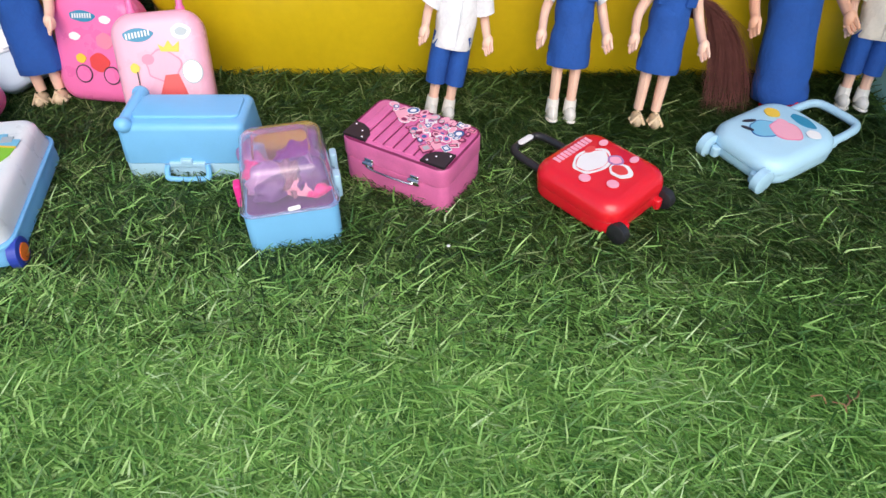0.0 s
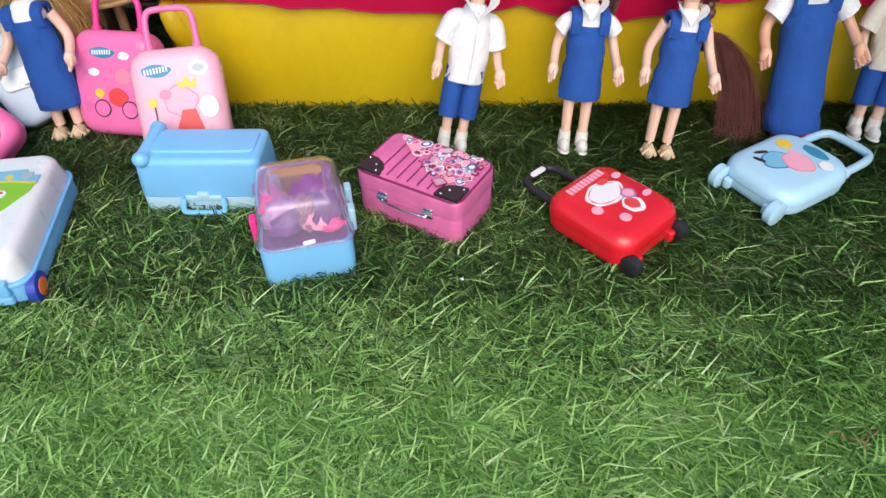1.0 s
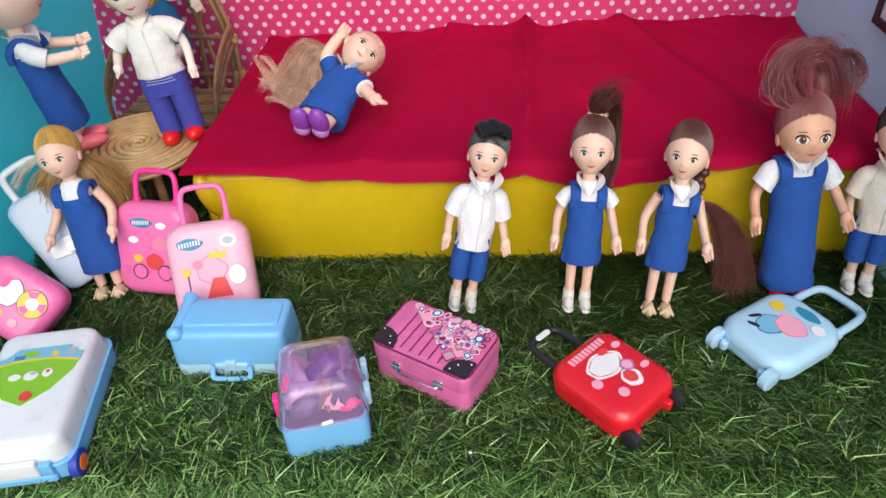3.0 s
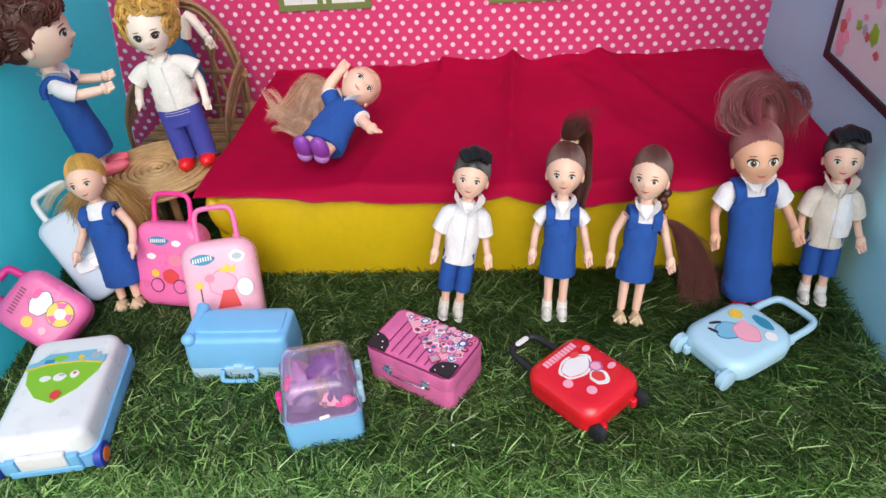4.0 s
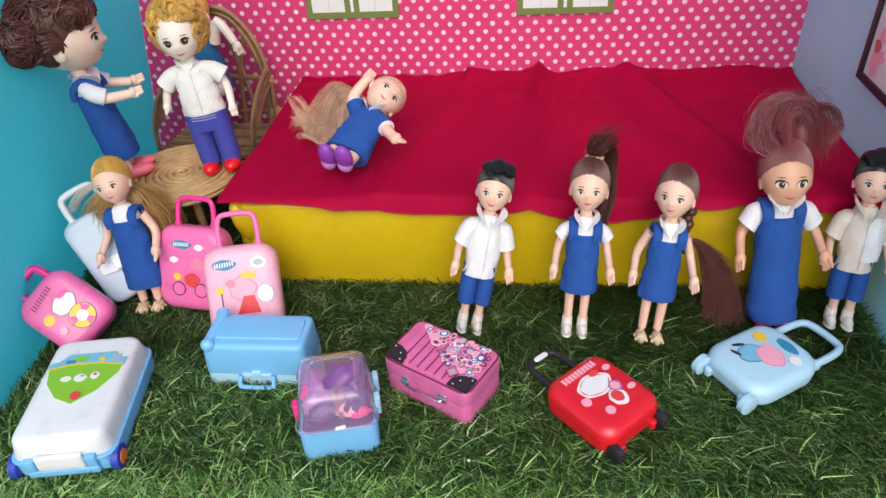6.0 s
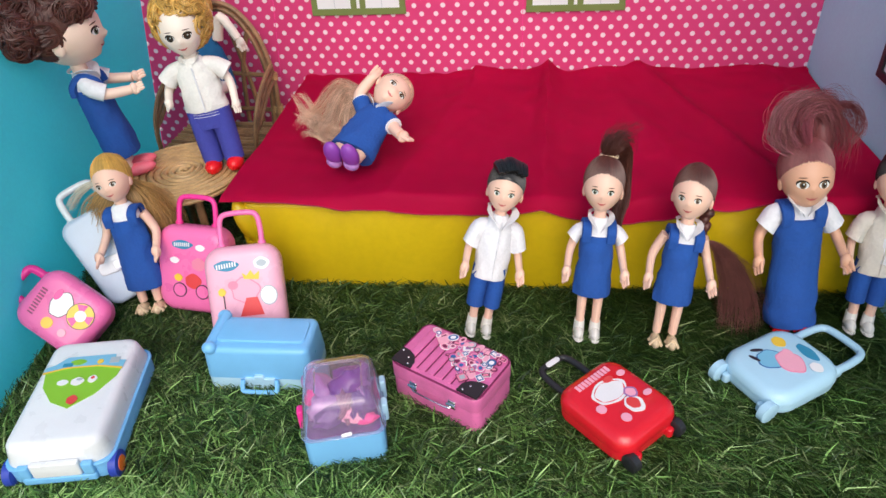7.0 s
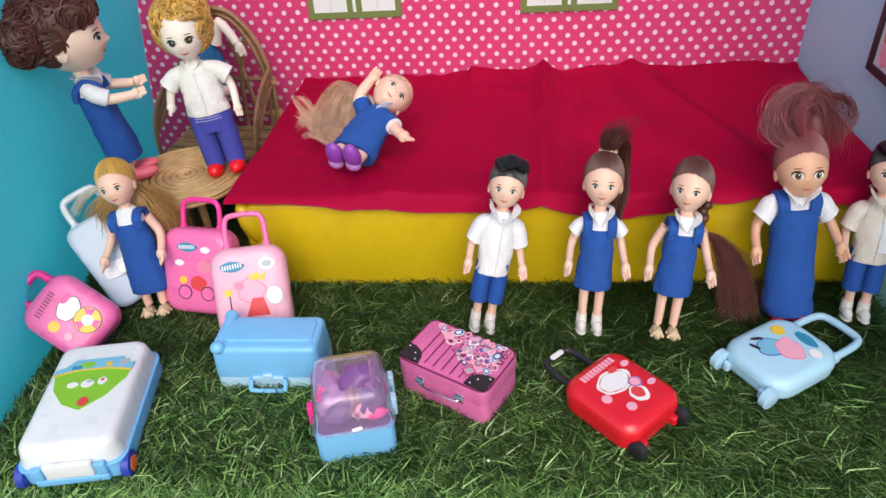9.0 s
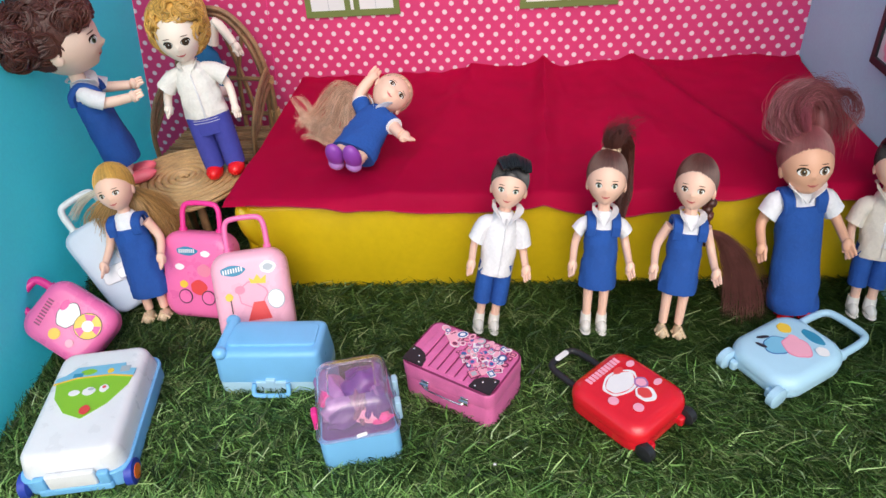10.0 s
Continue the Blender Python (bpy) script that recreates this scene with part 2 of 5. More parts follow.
def rrect(w, d, r, z, n=5):
    """Outline of a rounded rectangle in the plan."""
    r = max(1e-5, min(r, w / 2 - 1e-5, d / 2 - 1e-5))
    pts = []
    for cx, cy, a0 in ((w / 2 - r, d / 2 - r, 0), (-w / 2 + r, d / 2 - r, 90), (-w / 2 + r, -d / 2 + r, 180), (w / 2 - r, -d / 2 + r, 270)):
        for k in range(n + 1):
            a = radians(a0 + 90 * k / n)
            pts.append(Vector((cx + r * math.cos(a), cy + r * math.sin(a), z)))
    return pts


def slab(bm, w, d, z0, z1, rc, e0=0.001, e1=0.001, mi=0, m=None, taper=0.0, n=5):
    """A block with round plan corners rc and rounded lower and upper edges e0, e1."""
    prof = []
    for k in range(4):
        a = radians(90 * k / 3)
        prof.append((e0 * (1 - math.sin(a)), z0 + e0 * (1 - math.cos(a))))
    for k in range(5):
        a = radians(90 * k / 4)
        prof.append((taper + e1 * (1 - math.cos(a)), z1 - e1 * (1 - math.sin(a))))
    rings = [rrect(w - 2 * i, d - 2 * i, rc - i * 0.6, z, n) for i, z in prof]
    if m is not None:
        rings = [[m @ p for p in r] for r in rings]
    return bridge(bm, rings, mi)


def tube(bm, pts, r, n=8, mi=0, closed=False, flat=1.0):
    """A round rod along points; r a number or one for each point."""
    pts = [Vector(p) for p in pts]
    rs = r if isinstance(r, (list, tuple)) else [r] * len(pts)
    up = None
    rings = []
    for i, p in enumerate(pts):
        a = pts[(i - 1) % len(pts)] if closed or i else p
        b = pts[(i + 1) % len(pts)] if closed or i < len(pts) - 1 else p
        t = (b - a).normalized()
        if up is None:
            up = t.orthogonal().normalized()
        up = (up - t * up.dot(t))
        up = up.normalized() if up.length > 1e-6 else t.orthogonal().normalized()
        side = t.cross(up)
        rings.append([p + (up * math.cos(2 * math.pi * k / n) * flat + side * math.sin(2 * math.pi * k / n)) * rs[i] for k in range(n)])
    if closed:
        rings.append(rings[0])
    return bridge(bm, rings, mi, caps=not closed)


def spline(pts, n=6):
    """Catmull-Rom through points."""
    pts = [Vector(p) for p in pts]
    out = []
    for i in range(len(pts) - 1):
        p0, p1, p2, p3 = pts[max(0, i - 1)], pts[i], pts[i + 1], pts[min(len(pts) - 1, i + 2)]
        for k in range(n):
            t = k / n
            out.append(0.5 * ((2 * p1) + (p2 - p0) * t + (2 * p0 - 5 * p1 + 4 * p2 - p3) * t * t + (3 * p1 - p0 - 3 * p2 + p3) * t ** 3))
    return out + [pts[-1]]


def ball(bm, c, r, mi=0, u=16, v=10, shape=None, m=None):
    """An ellipsoid with radii r; shape(p) may bend its unit points."""
    rings = []
    for i in range(1, v):
        th = math.pi * i / v
        rings.append([Vector((math.sin(th) * math.cos(2 * math.pi * k / u), math.sin(th) * math.sin(2 * math.pi * k / u), -math.cos(th))) for k in range(u)])
    r = Vector(r if isinstance(r, (tuple, list)) else (r, r, r))
    c = Vector(c)

    def put(p):
        if shape:
            p = shape(p)
        q = Vector((p.x * r.x, p.y * r.y, p.z * r.z))
        return (m @ q if m else q) + c

    vs = bridge(bm, [[put(p) for p in ring] for ring in rings], mi, caps=False)
    for ring, z in ((vs[0], -1), (vs[-1], 1)):
        top = bm.verts.new(put(Vector((0, 0, z))))
        for k in range(u):
            f = bm.faces.new((ring[k], ring[(k + 1) % u], top))
            f.material_index = mi


def ovals(bm, stack, mi=0, n=14, m=None, crease=0.0):
    """A body out of ovals (x, y, z, rx, ry) from the bottom up; crease: depth of the folds of a cloth."""
    if crease:
        n = 32
        fine = []
        for a, b in zip(stack, stack[1:]):
            k = 4 if b[2] - a[2] > 0.003 else 1
            fine += [[p + (q - p) * j / k for p, q in zip(a, b)] for j in range(k)]
        stack = fine + [stack[-1]]
    rings = []
    for x, y, z, rx, ry in stack:
        ring = []
        for k in range(n):
            a = 2 * math.pi * k / n
            c, s = math.cos(a), math.sin(a)
            g = 1 + (crease * (noise.noise((c * 2.2 + x * 90, s * 2.2 + mi, z * 90)) + 0.6 * noise.noise((c * 5, s * 5, z * 220 + mi))) if crease else 0)
            ring.append(Vector((x + rx * c * g, y + ry * s * g, z)))
        rings.append([m @ p for p in ring] if m else ring)
    return bridge(bm, rings, mi)


def decal(bm, outline, z, mi=0, t=0.0003):
    """A thin sticker: outline in the plan, at height z."""
    bridge(bm, [[Vector((x, y, z + k)) for x, y in outline] for k in (-t, t)], mi)


def disc(cx, cy, rx, ry=None, n=18, turn=0.0):
    ry = rx if ry is None else ry
    a0 = radians(turn)
    out = []
    for k in range(n):
        a = 2 * math.pi * k / n
        x, y = rx * math.cos(a), ry * math.sin(a)
        out.append((cx + x * math.cos(a0) - y * math.sin(a0), cy + x * math.sin(a0) + y * math.cos(a0)))
    return out


# ---------------------------------------------------------------- setting
def box(name, lo, hi, material, label, bevel=0.0006):
    bm = bmesh.new()
    lo, hi = Vector(lo), Vector(hi)
    c, s = (lo + hi) / 2, hi - lo
    bmesh.ops.create_cube(bm, size=1, matrix=Matrix.Translation(c) @ Matrix.Diagonal((*s, 1)))
    bmesh.ops.bevel(bm, geom=bm.edges[:], offset=bevel, segments=2, affect="EDGES")
    return tagged(part(name, bm, material), label, kind="structure")


LEFT, RIGHT, BACK, TURF = -0.345, 0.306, 0.737, -0.010
bm = bmesh.new()
bmesh.ops.create_grid(bm, x_segments=8, y_segments=8, size=60, matrix=Matrix.Translation((0, 0, TURF - 0.006)))
tagged(part("floor", bm, M["floor"]), "plain floor under the play set", kind="structure")
box("ground", (-0.70, -0.75, TURF - 0.0055), (0.66, 0.742, TURF), M["turf"], "dark backing of the artificial grass mat")
box("wall_back", (-0.40, BACK, TURF), (RIGHT + 0.004, BACK + 0.004, 0.50), M["dots"], "pink cardboard wall printed with white dots")
bm = bmesh.new()
# a bent card: its back edge leans inwards towards the top
card = []
for i in range(25):
    u = i / 24
    y, foot, lean = 0.29 + 0.446 * u, -0.3385 - 0.0435 * u, 0.012 + 0.066 * u
    card.append([bm.verts.new((foot + lean * j / 24, y, TURF + (0.50 - TURF) * j / 24)) for j in range(25)])
for p, q in zip(card, card[1:]):
    for j in range(24):
        bm.faces.new((p[j], q[j], q[j + 1], p[j + 1]))
bmesh.ops.solidify(bm, geom=bm.faces[:], thickness=0.004)
tagged(part("wall_left", bm, M["wall_left"]), "turquoise cardboard side wall", kind="structure")
box("wall_right", (RIGHT, 0.29, TURF), (RIGHT + 0.004, BACK, 0.50), M["wall_right"], "light blue cardboard side wall")


def blades(name, count, x0, x1, y0, y1, seed, long=0.021, label="green artificial grass blades", key="grass", thin=1.0, fade=1.0):
    rng = np.random.default_rng(seed)
    x, y = rng.uniform(x0, x1, count), y0 + (y1 - y0) * rng.random(count) ** fade
    # the pile is combed sideways towards the right, loose in front
    comb = 1 / (1 + np.exp(-(x - 0.05 + (y - 0.35) * 0.6) * 12))
    ang = np.where(rng.random(count) < 0.30 + 0.58 * comb, rng.normal(2.95, 0.38, count), rng.uniform(0, 2 * np.pi, count))
    ln = long * rng.uniform(0.55, 1.15, count) * (1 + 0.25 * comb)
    lift = rng.uniform(0.06, 0.55, count) * (1 - 0.35 * comb)
    w = rng.uniform(0.00028, 0.00058, count) * thin
    dx, dy = np.cos(ang), np.sin(ang)
    s = np.array([0.0, 0.5, 1.0])
    prof = np.array([0.9, 1.0, 0.15])
    rise = np.array([0.0, 0.72, 1.0])
    bend = rng.normal(0, 0.32, count)
    verts = np.empty((count, 6, 3))
    z0 = rng.uniform(TURF, TURF + 0.006, count)
    for i in range(3):
        cx = x + dx * ln * s[i] * 0.8 - dy * bend * ln * s[i] ** 2
        cy = y + dy * ln * s[i] * 0.8 + dx * bend * ln * s[i] ** 2
        cz = z0 + lift * ln * rise[i]
        for j, sg in enumerate((-1, 1)):
            verts[:, 2 * i + j, 0] = cx - dy * w * prof[i] * sg
            verts[:, 2 * i + j, 1] = cy + dx * w * prof[i] * sg
            verts[:, 2 * i + j, 2] = cz + sg * w * 0.3
    # blades stop at the walls
    verts[:, :, 0] = np.clip(verts[:, :, 0], x0 - 0.003, x1 + 0.005)
    base = (np.arange(count) * 6)[:, None, None]
    quad = np.array([[0, 1, 3, 2], [2, 3, 5, 4]])[None]
    faces = (base + quad).reshape(-1)
    me = bpy.data.meshes.new(name)
    me.vertices.add(count * 6)
    me.vertices.foreach_set("co", verts.reshape(-1))
    me.loops.add(len(faces))
    me.loops.foreach_set("vertex_index", faces.astype(np.int32))
    me.polygons.add(count * 2)
    me.polygons.foreach_set("loop_start", np.arange(count * 2, dtype=np.int32) * 4)
    me.polygons.foreach_set("use_smooth", np.ones(count * 2, dtype=bool))
    me.update(calc_edges=True)
    me.materials.append(M[key])
    return tagged(new(name, me), label, "grass", kind="stuff")


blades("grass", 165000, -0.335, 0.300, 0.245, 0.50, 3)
# lighter-coloured blades paint brighter light onto the front turf, thinning out towards the back
blades("grass", 150000, -0.34, 0.34, 0.14, 0.290, 13, 0.021, "grass blades coloured paler for brighter front light", "grass_lit", 1.15, 1.1)
blades("grass", 50000, -0.335, 0.30, 0.22, 0.400, 16, 0.021, "grass blades coloured paler for brighter front light", "grass_lit", 1.05, 1.7)
blades("grass", 16000, -0.34, 0.34, 0.02, 0.14, 15, 0.021, "grass blades coloured paler for brighter front light", "grass_lit", 1.15)
blades("grass", 24000, -0.60, -0.335, -0.02, 0.29, 8, 0.021, "grass blades coloured paler for brighter front light", "grass_lit")
blades("grass", 24000, 0.30, 0.56, -0.02, 0.29, 9, 0.021, "grass blades coloured paler for brighter front light", "grass_lit")
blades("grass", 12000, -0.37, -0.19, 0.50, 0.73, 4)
blades("grass", 22000, -0.60, 0.60, -0.30, 0.10, 5, 0.021, "grass blades coloured paler for brighter front light", "grass_lit")


# ---------------------------------------------------------------- bed
def fold(x, y):
    """Height of the bedspread over the mattress top."""
    z = 0.0014 + 0.0022 * noise.noise((x * 20, y * 13, 0.3)) + 0.0012 * noise.noise((x * 60, y * 50, 2.0))
    z += 0.013 * math.exp(-(abs(x - 0.043 - 0.05 * (y - 0.5)) / 0.008) ** 1.3) * (0.25 + 0.75 * (y - 0.49) / 0.24)
    z += 0.010 * math.exp(-(abs(x - 0.225 + 0.35 * (y - 0.5)) / 0.012) ** 1.4) + 0.004 * math.exp(-(abs(x + 0.075 - 0.25 * (y - 0.5)) / 0.012) ** 1.5)
    z -= 0.0025 * math.exp(-((x - 0.083) / 0.02) ** 2)
    z += 0.004 * math.exp(-(abs(x - 0.135 + 0.22 * (y - 0.6)) / 0.016) ** 1.6)
    z += 0.008 * max(0, (y - 0.66) / 0.07) ** 2 * (0.55 + 0.45 * noise.noise((x * 18, 1.7, 0))) * (1 if x > -0.02 else 0.4)
    return z


def bed():
    ob = thing("bed", pose(0.056, 0.615, 0), "low toy bed, yellow base under a crimson cover", "bed")
    bm = bmesh.new()
    slab(bm, 0.498, 0.234, TURF + 0.001, 0.078, 0.006, 0.002, 0.004)
    part("bed_base", bm, M["yellow"], ob, "glossy yellow vinyl wrapped base")
    bm = bmesh.new()
    ball(bm, (-0.248, -0.108, 0.055), (0.010, 0.013, 0.026), m=pose(0, 0, 0, 14, -14, 0).to_3x3())
    ball(bm, (-0.249, -0.106, 0.030), (0.007, 0.010, 0.030), m=pose(0, 0, 0, 8, -4, 0).to_3x3())
    part("corner_fold", bm, M["yellow"], ob, "loose bulging fold of yellow vinyl")
    return ob


bed()


HEM_X = (-0.196, -0.13, -0.07, 0.0, 0.04, 0.11, 0.15, 0.205, 0.25, 0.31)
HEM_Z = (0.002, 0.004, 0.014, 0.012, 0.009, 0.019, 0.013, 0.002, 0.010, 0.014)


def bedspread():
    bm = bmesh.new()
    nx, ny = 150, 78
    x0, x1, y0, y1 = -0.196, 0.3045, 0.488, 0.7345
    grid = []
    for j in range(ny + 1):
        row = []
        for i in range(nx + 1):
            x = x0 + (x1 - x0) * i / nx
            s = j / ny
            y = y0 + (y1 - y0) * s
            z = 0.0832 + fold(x, y)
            if y < 0.500:
                # the hem hangs unevenly over the front edge
                d = (0.500 - y) / 0.012
                hem = float(np.interp(x, HEM_X, HEM_Z)) + 0.0015 * noise.noise((x * 40, 4.0, 0))
                z -= max(0.001, hem) * d ** 1.5
                y = 0.500 - (0.500 - y) * (0.62 + 0.25 * noise.noise((x * 30, 9.0, 0)))
            xx = x + (0.012 * (1 - s) * -1 if i == 0 else 0)
            if s > 0.97:
                z += 0.004 * abs(noise.noise((x * 40, 3.3, 0)))
            row.append(bm.verts.new((xx, y, z)))
        grid.append(row)
    for j in range(ny):
        for i in range(nx):
            bm.faces.new((grid[j][i], grid[j][i + 1], grid[j + 1][i + 1], grid[j + 1][i]))
    bmesh.ops.solidify(bm, geom=bm.faces[:], thickness=0.0009)
    ob = part("bedspread", bm, M["crimson"])
    return tagged(ob, "crimson satin cover with folds lying on the bed", "bedspread")


cover = bedspread()


def hem_edge():
    bm = bmesh.new()
    me = cover.data
    low = {}
    for v in me.vertices:
        k = round(v.co.x * 300)
        if k not in low or v.co.y < low[k][1]:
            low[k] = tuple(v.co)
    pts = [low[k] for k in sorted(low) if low[k][1] < 0.5 and low[k][0] > -0.19]
    tube(bm, pts, 0.0005, 6)
    part("hem", bm, M["hem"], cover, "darker stitched hem")


hem_edge()


# ---------------------------------------------------------------- cases
def wheel(parent, c, r, w, axis, material, hub=None):
    bm = bmesh.new()
    a = Vector(axis).normalized() * w / 2
    c = Vector(c)
    tube(bm, [c - a, c - a * 0.8, c + a * 0.8, c + a], [r * 0.8, r, r, r * 0.8], 18)
    ob = part("wheel", bm, material, parent)
    if hub:
        bm = bmesh.new()
        tube(bm, [c + a * 0.9, c + a * 1.15, c + a * 1.25], [r * 0.6, r * 0.6, r * 0.4], 14)
        part("hub", bm, hub, ob)
    return ob


def stickers(parent, name, shapes, z):
    """Thin printed shapes on a lid, one mesh a picture: (material, outline)."""
    bm = bmesh.new()
    mats = []
    for i, (key, outline) in enumerate(shapes):
        if key not in mats:
            mats.append(key)
        decal(bm, outline, z + min(0.00007, 0.0010 / len(shapes)) * i, mats.index(key), 0.0002)
    return part(name, bm, [M[k] for k in mats], parent, smooth=False)


def bars(x, y, n, w, h, gap, turn=0.0):
    """Short upright strokes in a row, for lettering that is left unread."""
    out = []
    for k in range(n):
        px = x + (k - (n - 1) / 2) * (w + gap)
        py = y + turn * (px - x)
        out.append([(px - w / 2, py - h / 2), (px + w / 2, py - h / 2), (px + w / 2, py + h / 2), (px - w / 2, py + h / 2)])
    return out


def loop_handle(parent, y0, span, reach, r, z, material, rise=0.0):
    bm = bmesh.new()
    a = span / 2
    pts = spline([(-a, y0, z), (-a, y0 + reach * 0.55, z + rise * 0.55), (-a * 0.9, y0 + reach * 0.88, z + rise * 0.9), (-a * 0.55, y0 + reach, z + rise),
                  (a * 0.55, y0 + reach, z + rise), (a * 0.9, y0 + reach * 0.88, z + rise * 0.9), (a, y0 + reach * 0.55, z + rise * 0.55), (a, y0, z)], 5)
    tube(bm, pts, r, 10)
    for s in (-1, 1):
        tube(bm, [(s * a, y0 - 0.001, z), (s * a, y0 + 0.004, z)], r * 1.45, 10)
    return part("handle", bm, material, parent)


def soft_case(name, m, label, w, l, h, shell, trim, prints, handle, wheels, rc=0.012, group="toy suitcases"):
    """A small rounded trolley case lying on its back; handle end towards +y."""
    ob = thing(name, m, label, "suitcase", group)
    bm = bmesh.new()
    slab(bm, w - 0.001, l - 0.001, 0.0, h * 0.46, rc, 0.004, 0.0003, n=7)
    part("back_shell", bm, shell, ob)
    bm = bmesh.new()
    slab(bm, w, l, h * 0.48, h, rc, 0.0003, min(0.008, h * 0.42), n=7)
    part("front_shell", bm, shell, ob)
    bm = bmesh.new()
    slab(bm, w - 0.0016, l - 0.0016, h * 0.44, h * 0.50, rc, 0.0001, 0.0001, n=7)
    part("seam", bm, trim, ob)
    stickers(ob, "print", prints, h + 0.0001)
    if handle:
        loop_handle(ob, l / 2 - 0.002, *handle)
    for s in (-1, 1):
        if wheels:
            mat_w, r = wheels
            wheel(ob, (s * (w / 2 - 0.006), -l / 2 - r * 0.15, r * 0.8), r, 0.006, (1, 0, 0), mat_w)
            bm = bmesh.new()
            slab(bm, 0.005, 0.008, 0.001, 0.008, 0.002, 0.001, 0.001, m=pose(s * (w / 2 - 0.012), -l / 2 + 0.001, 0))
            part("wheel_mount", bm, shell, ob)
    return ob


def quad(x0, y0, x1, y1):
    return [(x0, y0), (x1, y0), (x1, y1), (x0, y1)]


def badge(x, y, w, h, n=32, wob=0.05, seed=1):
    return [(x + w * (1 + wob * math.sin(5 * a + seed)) * math.cos(a), y + h * (1 + wob * math.sin(4 * a + seed)) * math.sin(a)) for a in [2 * math.pi * k / n for k in range(n)]]


# red case, handle thrown back on the grass
red_case = soft_case("suitcase", pose(0.0885, 0.3590, 0.0010, 0, 0, 43), "glossy red toy trolley case lying on grass, black handle", 0.0545, 0.0605, 0.0220, M["red"], M["red"],
          [("print_pink", b) for b in bars(-0.001, 0.0205, 10, 0.0021, 0.0050, 0.0009)] + [("print_white", badge(-0.001, 0.006, 0.0135, 0.0092)), ("print_red", disc(-0.001, 0.006, 0.0118, 0.0078)), ("print_white", badge(-0.001, 0.006, 0.0112, 0.0072)),
           ("print_red", disc(0.006, 0.0135, 0.004, 0.0025)),
           ("print_white", badge(0.003, -0.011, 0.0062, 0.0068)), ("print_red", badge(0.003, -0.010, 0.0042, 0.0048)), ("lilac", badge(0.0085, -0.003, 0.0046, 0.0046)), ("print_pink", badge(0.0085, -0.003, 0.0034, 0.0034)),
           ("print_pink", disc(-0.0165, -0.001, 0.0034)), ("print_pink", disc(-0.0095, -0.015, 0.0034)), ("print_pink", disc(0.0165, 0.012, 0.0032, 0.0024)), ("print_pink", disc(0.0165, -0.010, 0.0034, 0.0022))],
          (0.026, 0.030, 0.0024, 0.007, M["black"]), (M["black"], 0.0062))
bm = bmesh.new()
slab(bm, 0.012, 0.0042, 0.0088, 0.0100, 0.002, 0.0002, 0.0004, m=pose(0, 0.0570, 0))
part("handle_label", bm, M["print_white"], red_case, "white printed oval label")
# pale blue case
soft_case("suitcase", pose(0.2020, 0.4000, 0.0010, 0, 0, -58), "pale blue toy trolley case lying on grass, loop handle", 0.054, 0.064, 0.0175, M["pale"], M["pale"],
          [("print_teal", badge(0.003, 0.020, 0.009, 0.004)), ("print_navy", badge(-0.0045, -0.006, 0.0085, 0.0095)), ("print_blue", badge(-0.0045, -0.006, 0.0078, 0.0088)), ("print_rose", badge(0.004, 0.003, 0.0105, 0.0085, wob=0.06)), ("print_pink", badge(0.004, 0.003, 0.0098, 0.0078, wob=0.06)),
           ("print_pink", disc(-0.003, 0.008, 0.004, 0.003)), ("print_yellow", badge(-0.0135, 0.011, 0.005, 0.0045)), ("print_dark", disc(-0.015, -0.008, 0.0045, 0.0012, turn=65)), ("print_dark", disc(-0.010, -0.015, 0.004, 0.0012, turn=20)),
           ("print_white", badge(0.016, 0.013, 0.0045, 0.004))],
          (0.036, 0.034, 0.0028, 0.006, M["pale"]), (M["pale"], 0.0076), rc=0.016)
# pale pink case, propped upright
PIG = [("print_teal", badge(-0.010, 0.021, 0.0085, 0.0035)), ("print_white", badge(0.014, 0.021, 0.0055, 0.004)), ("print_grey", badge(0.014, 0.021, 0.0035, 0.0022)), ("print_rose", badge(0.001, 0.004, 0.0100, 0.0085, wob=0.08)), ("print_pink", badge(0.001, 0.004, 0.0092, 0.0077, wob=0.08)), ("print_rose", disc(-0.007, 0.008, 0.0035, 0.0028)),
       ("print_yellow", [(0.001, 0.0115), (0.011, 0.0105), (0.012, 0.016), (0.008, 0.0135), (0.006, 0.017), (0.003, 0.0135), (0.000, 0.0155)]),
       ("print_red", [(-0.0045, -0.013), (0.012, -0.013), (0.0085, -0.001), (0.001, -0.001)]), ("print_grey", disc(0.0165, -0.0005, 0.006, 0.0066)), ("print_white", disc(0.0165, -0.0005, 0.0054, 0.006)),
       ("print_yellow", badge(-0.015, 0.004, 0.0026, 0.0026)), ("print_dark", quad(-0.0145, -0.007, -0.0138, 0.002))]
PIG += [("print_white", b) for b in bars(-0.010, 0.0212, 8, 0.0009, 0.0030, 0.0009, 0.10)]
PIG = [(k, [(x * 1.08, y * 1.15 - 0.001) for x, y in o]) for k, o in PIG]
soft_case("suitcase", pose(-0.1785, 0.4365, -0.004, 62, 0, 11) @ pose(0, 0.036, 0), "pale pink toy trolley case standing propped on grass", 0.057, 0.073, 0.021, M["rose"], M["pink"], PIG,
          (0.030, 0.026, 0.0021, 0.008, M["pink"]), (M["pink"], 0.005), rc=0.014)
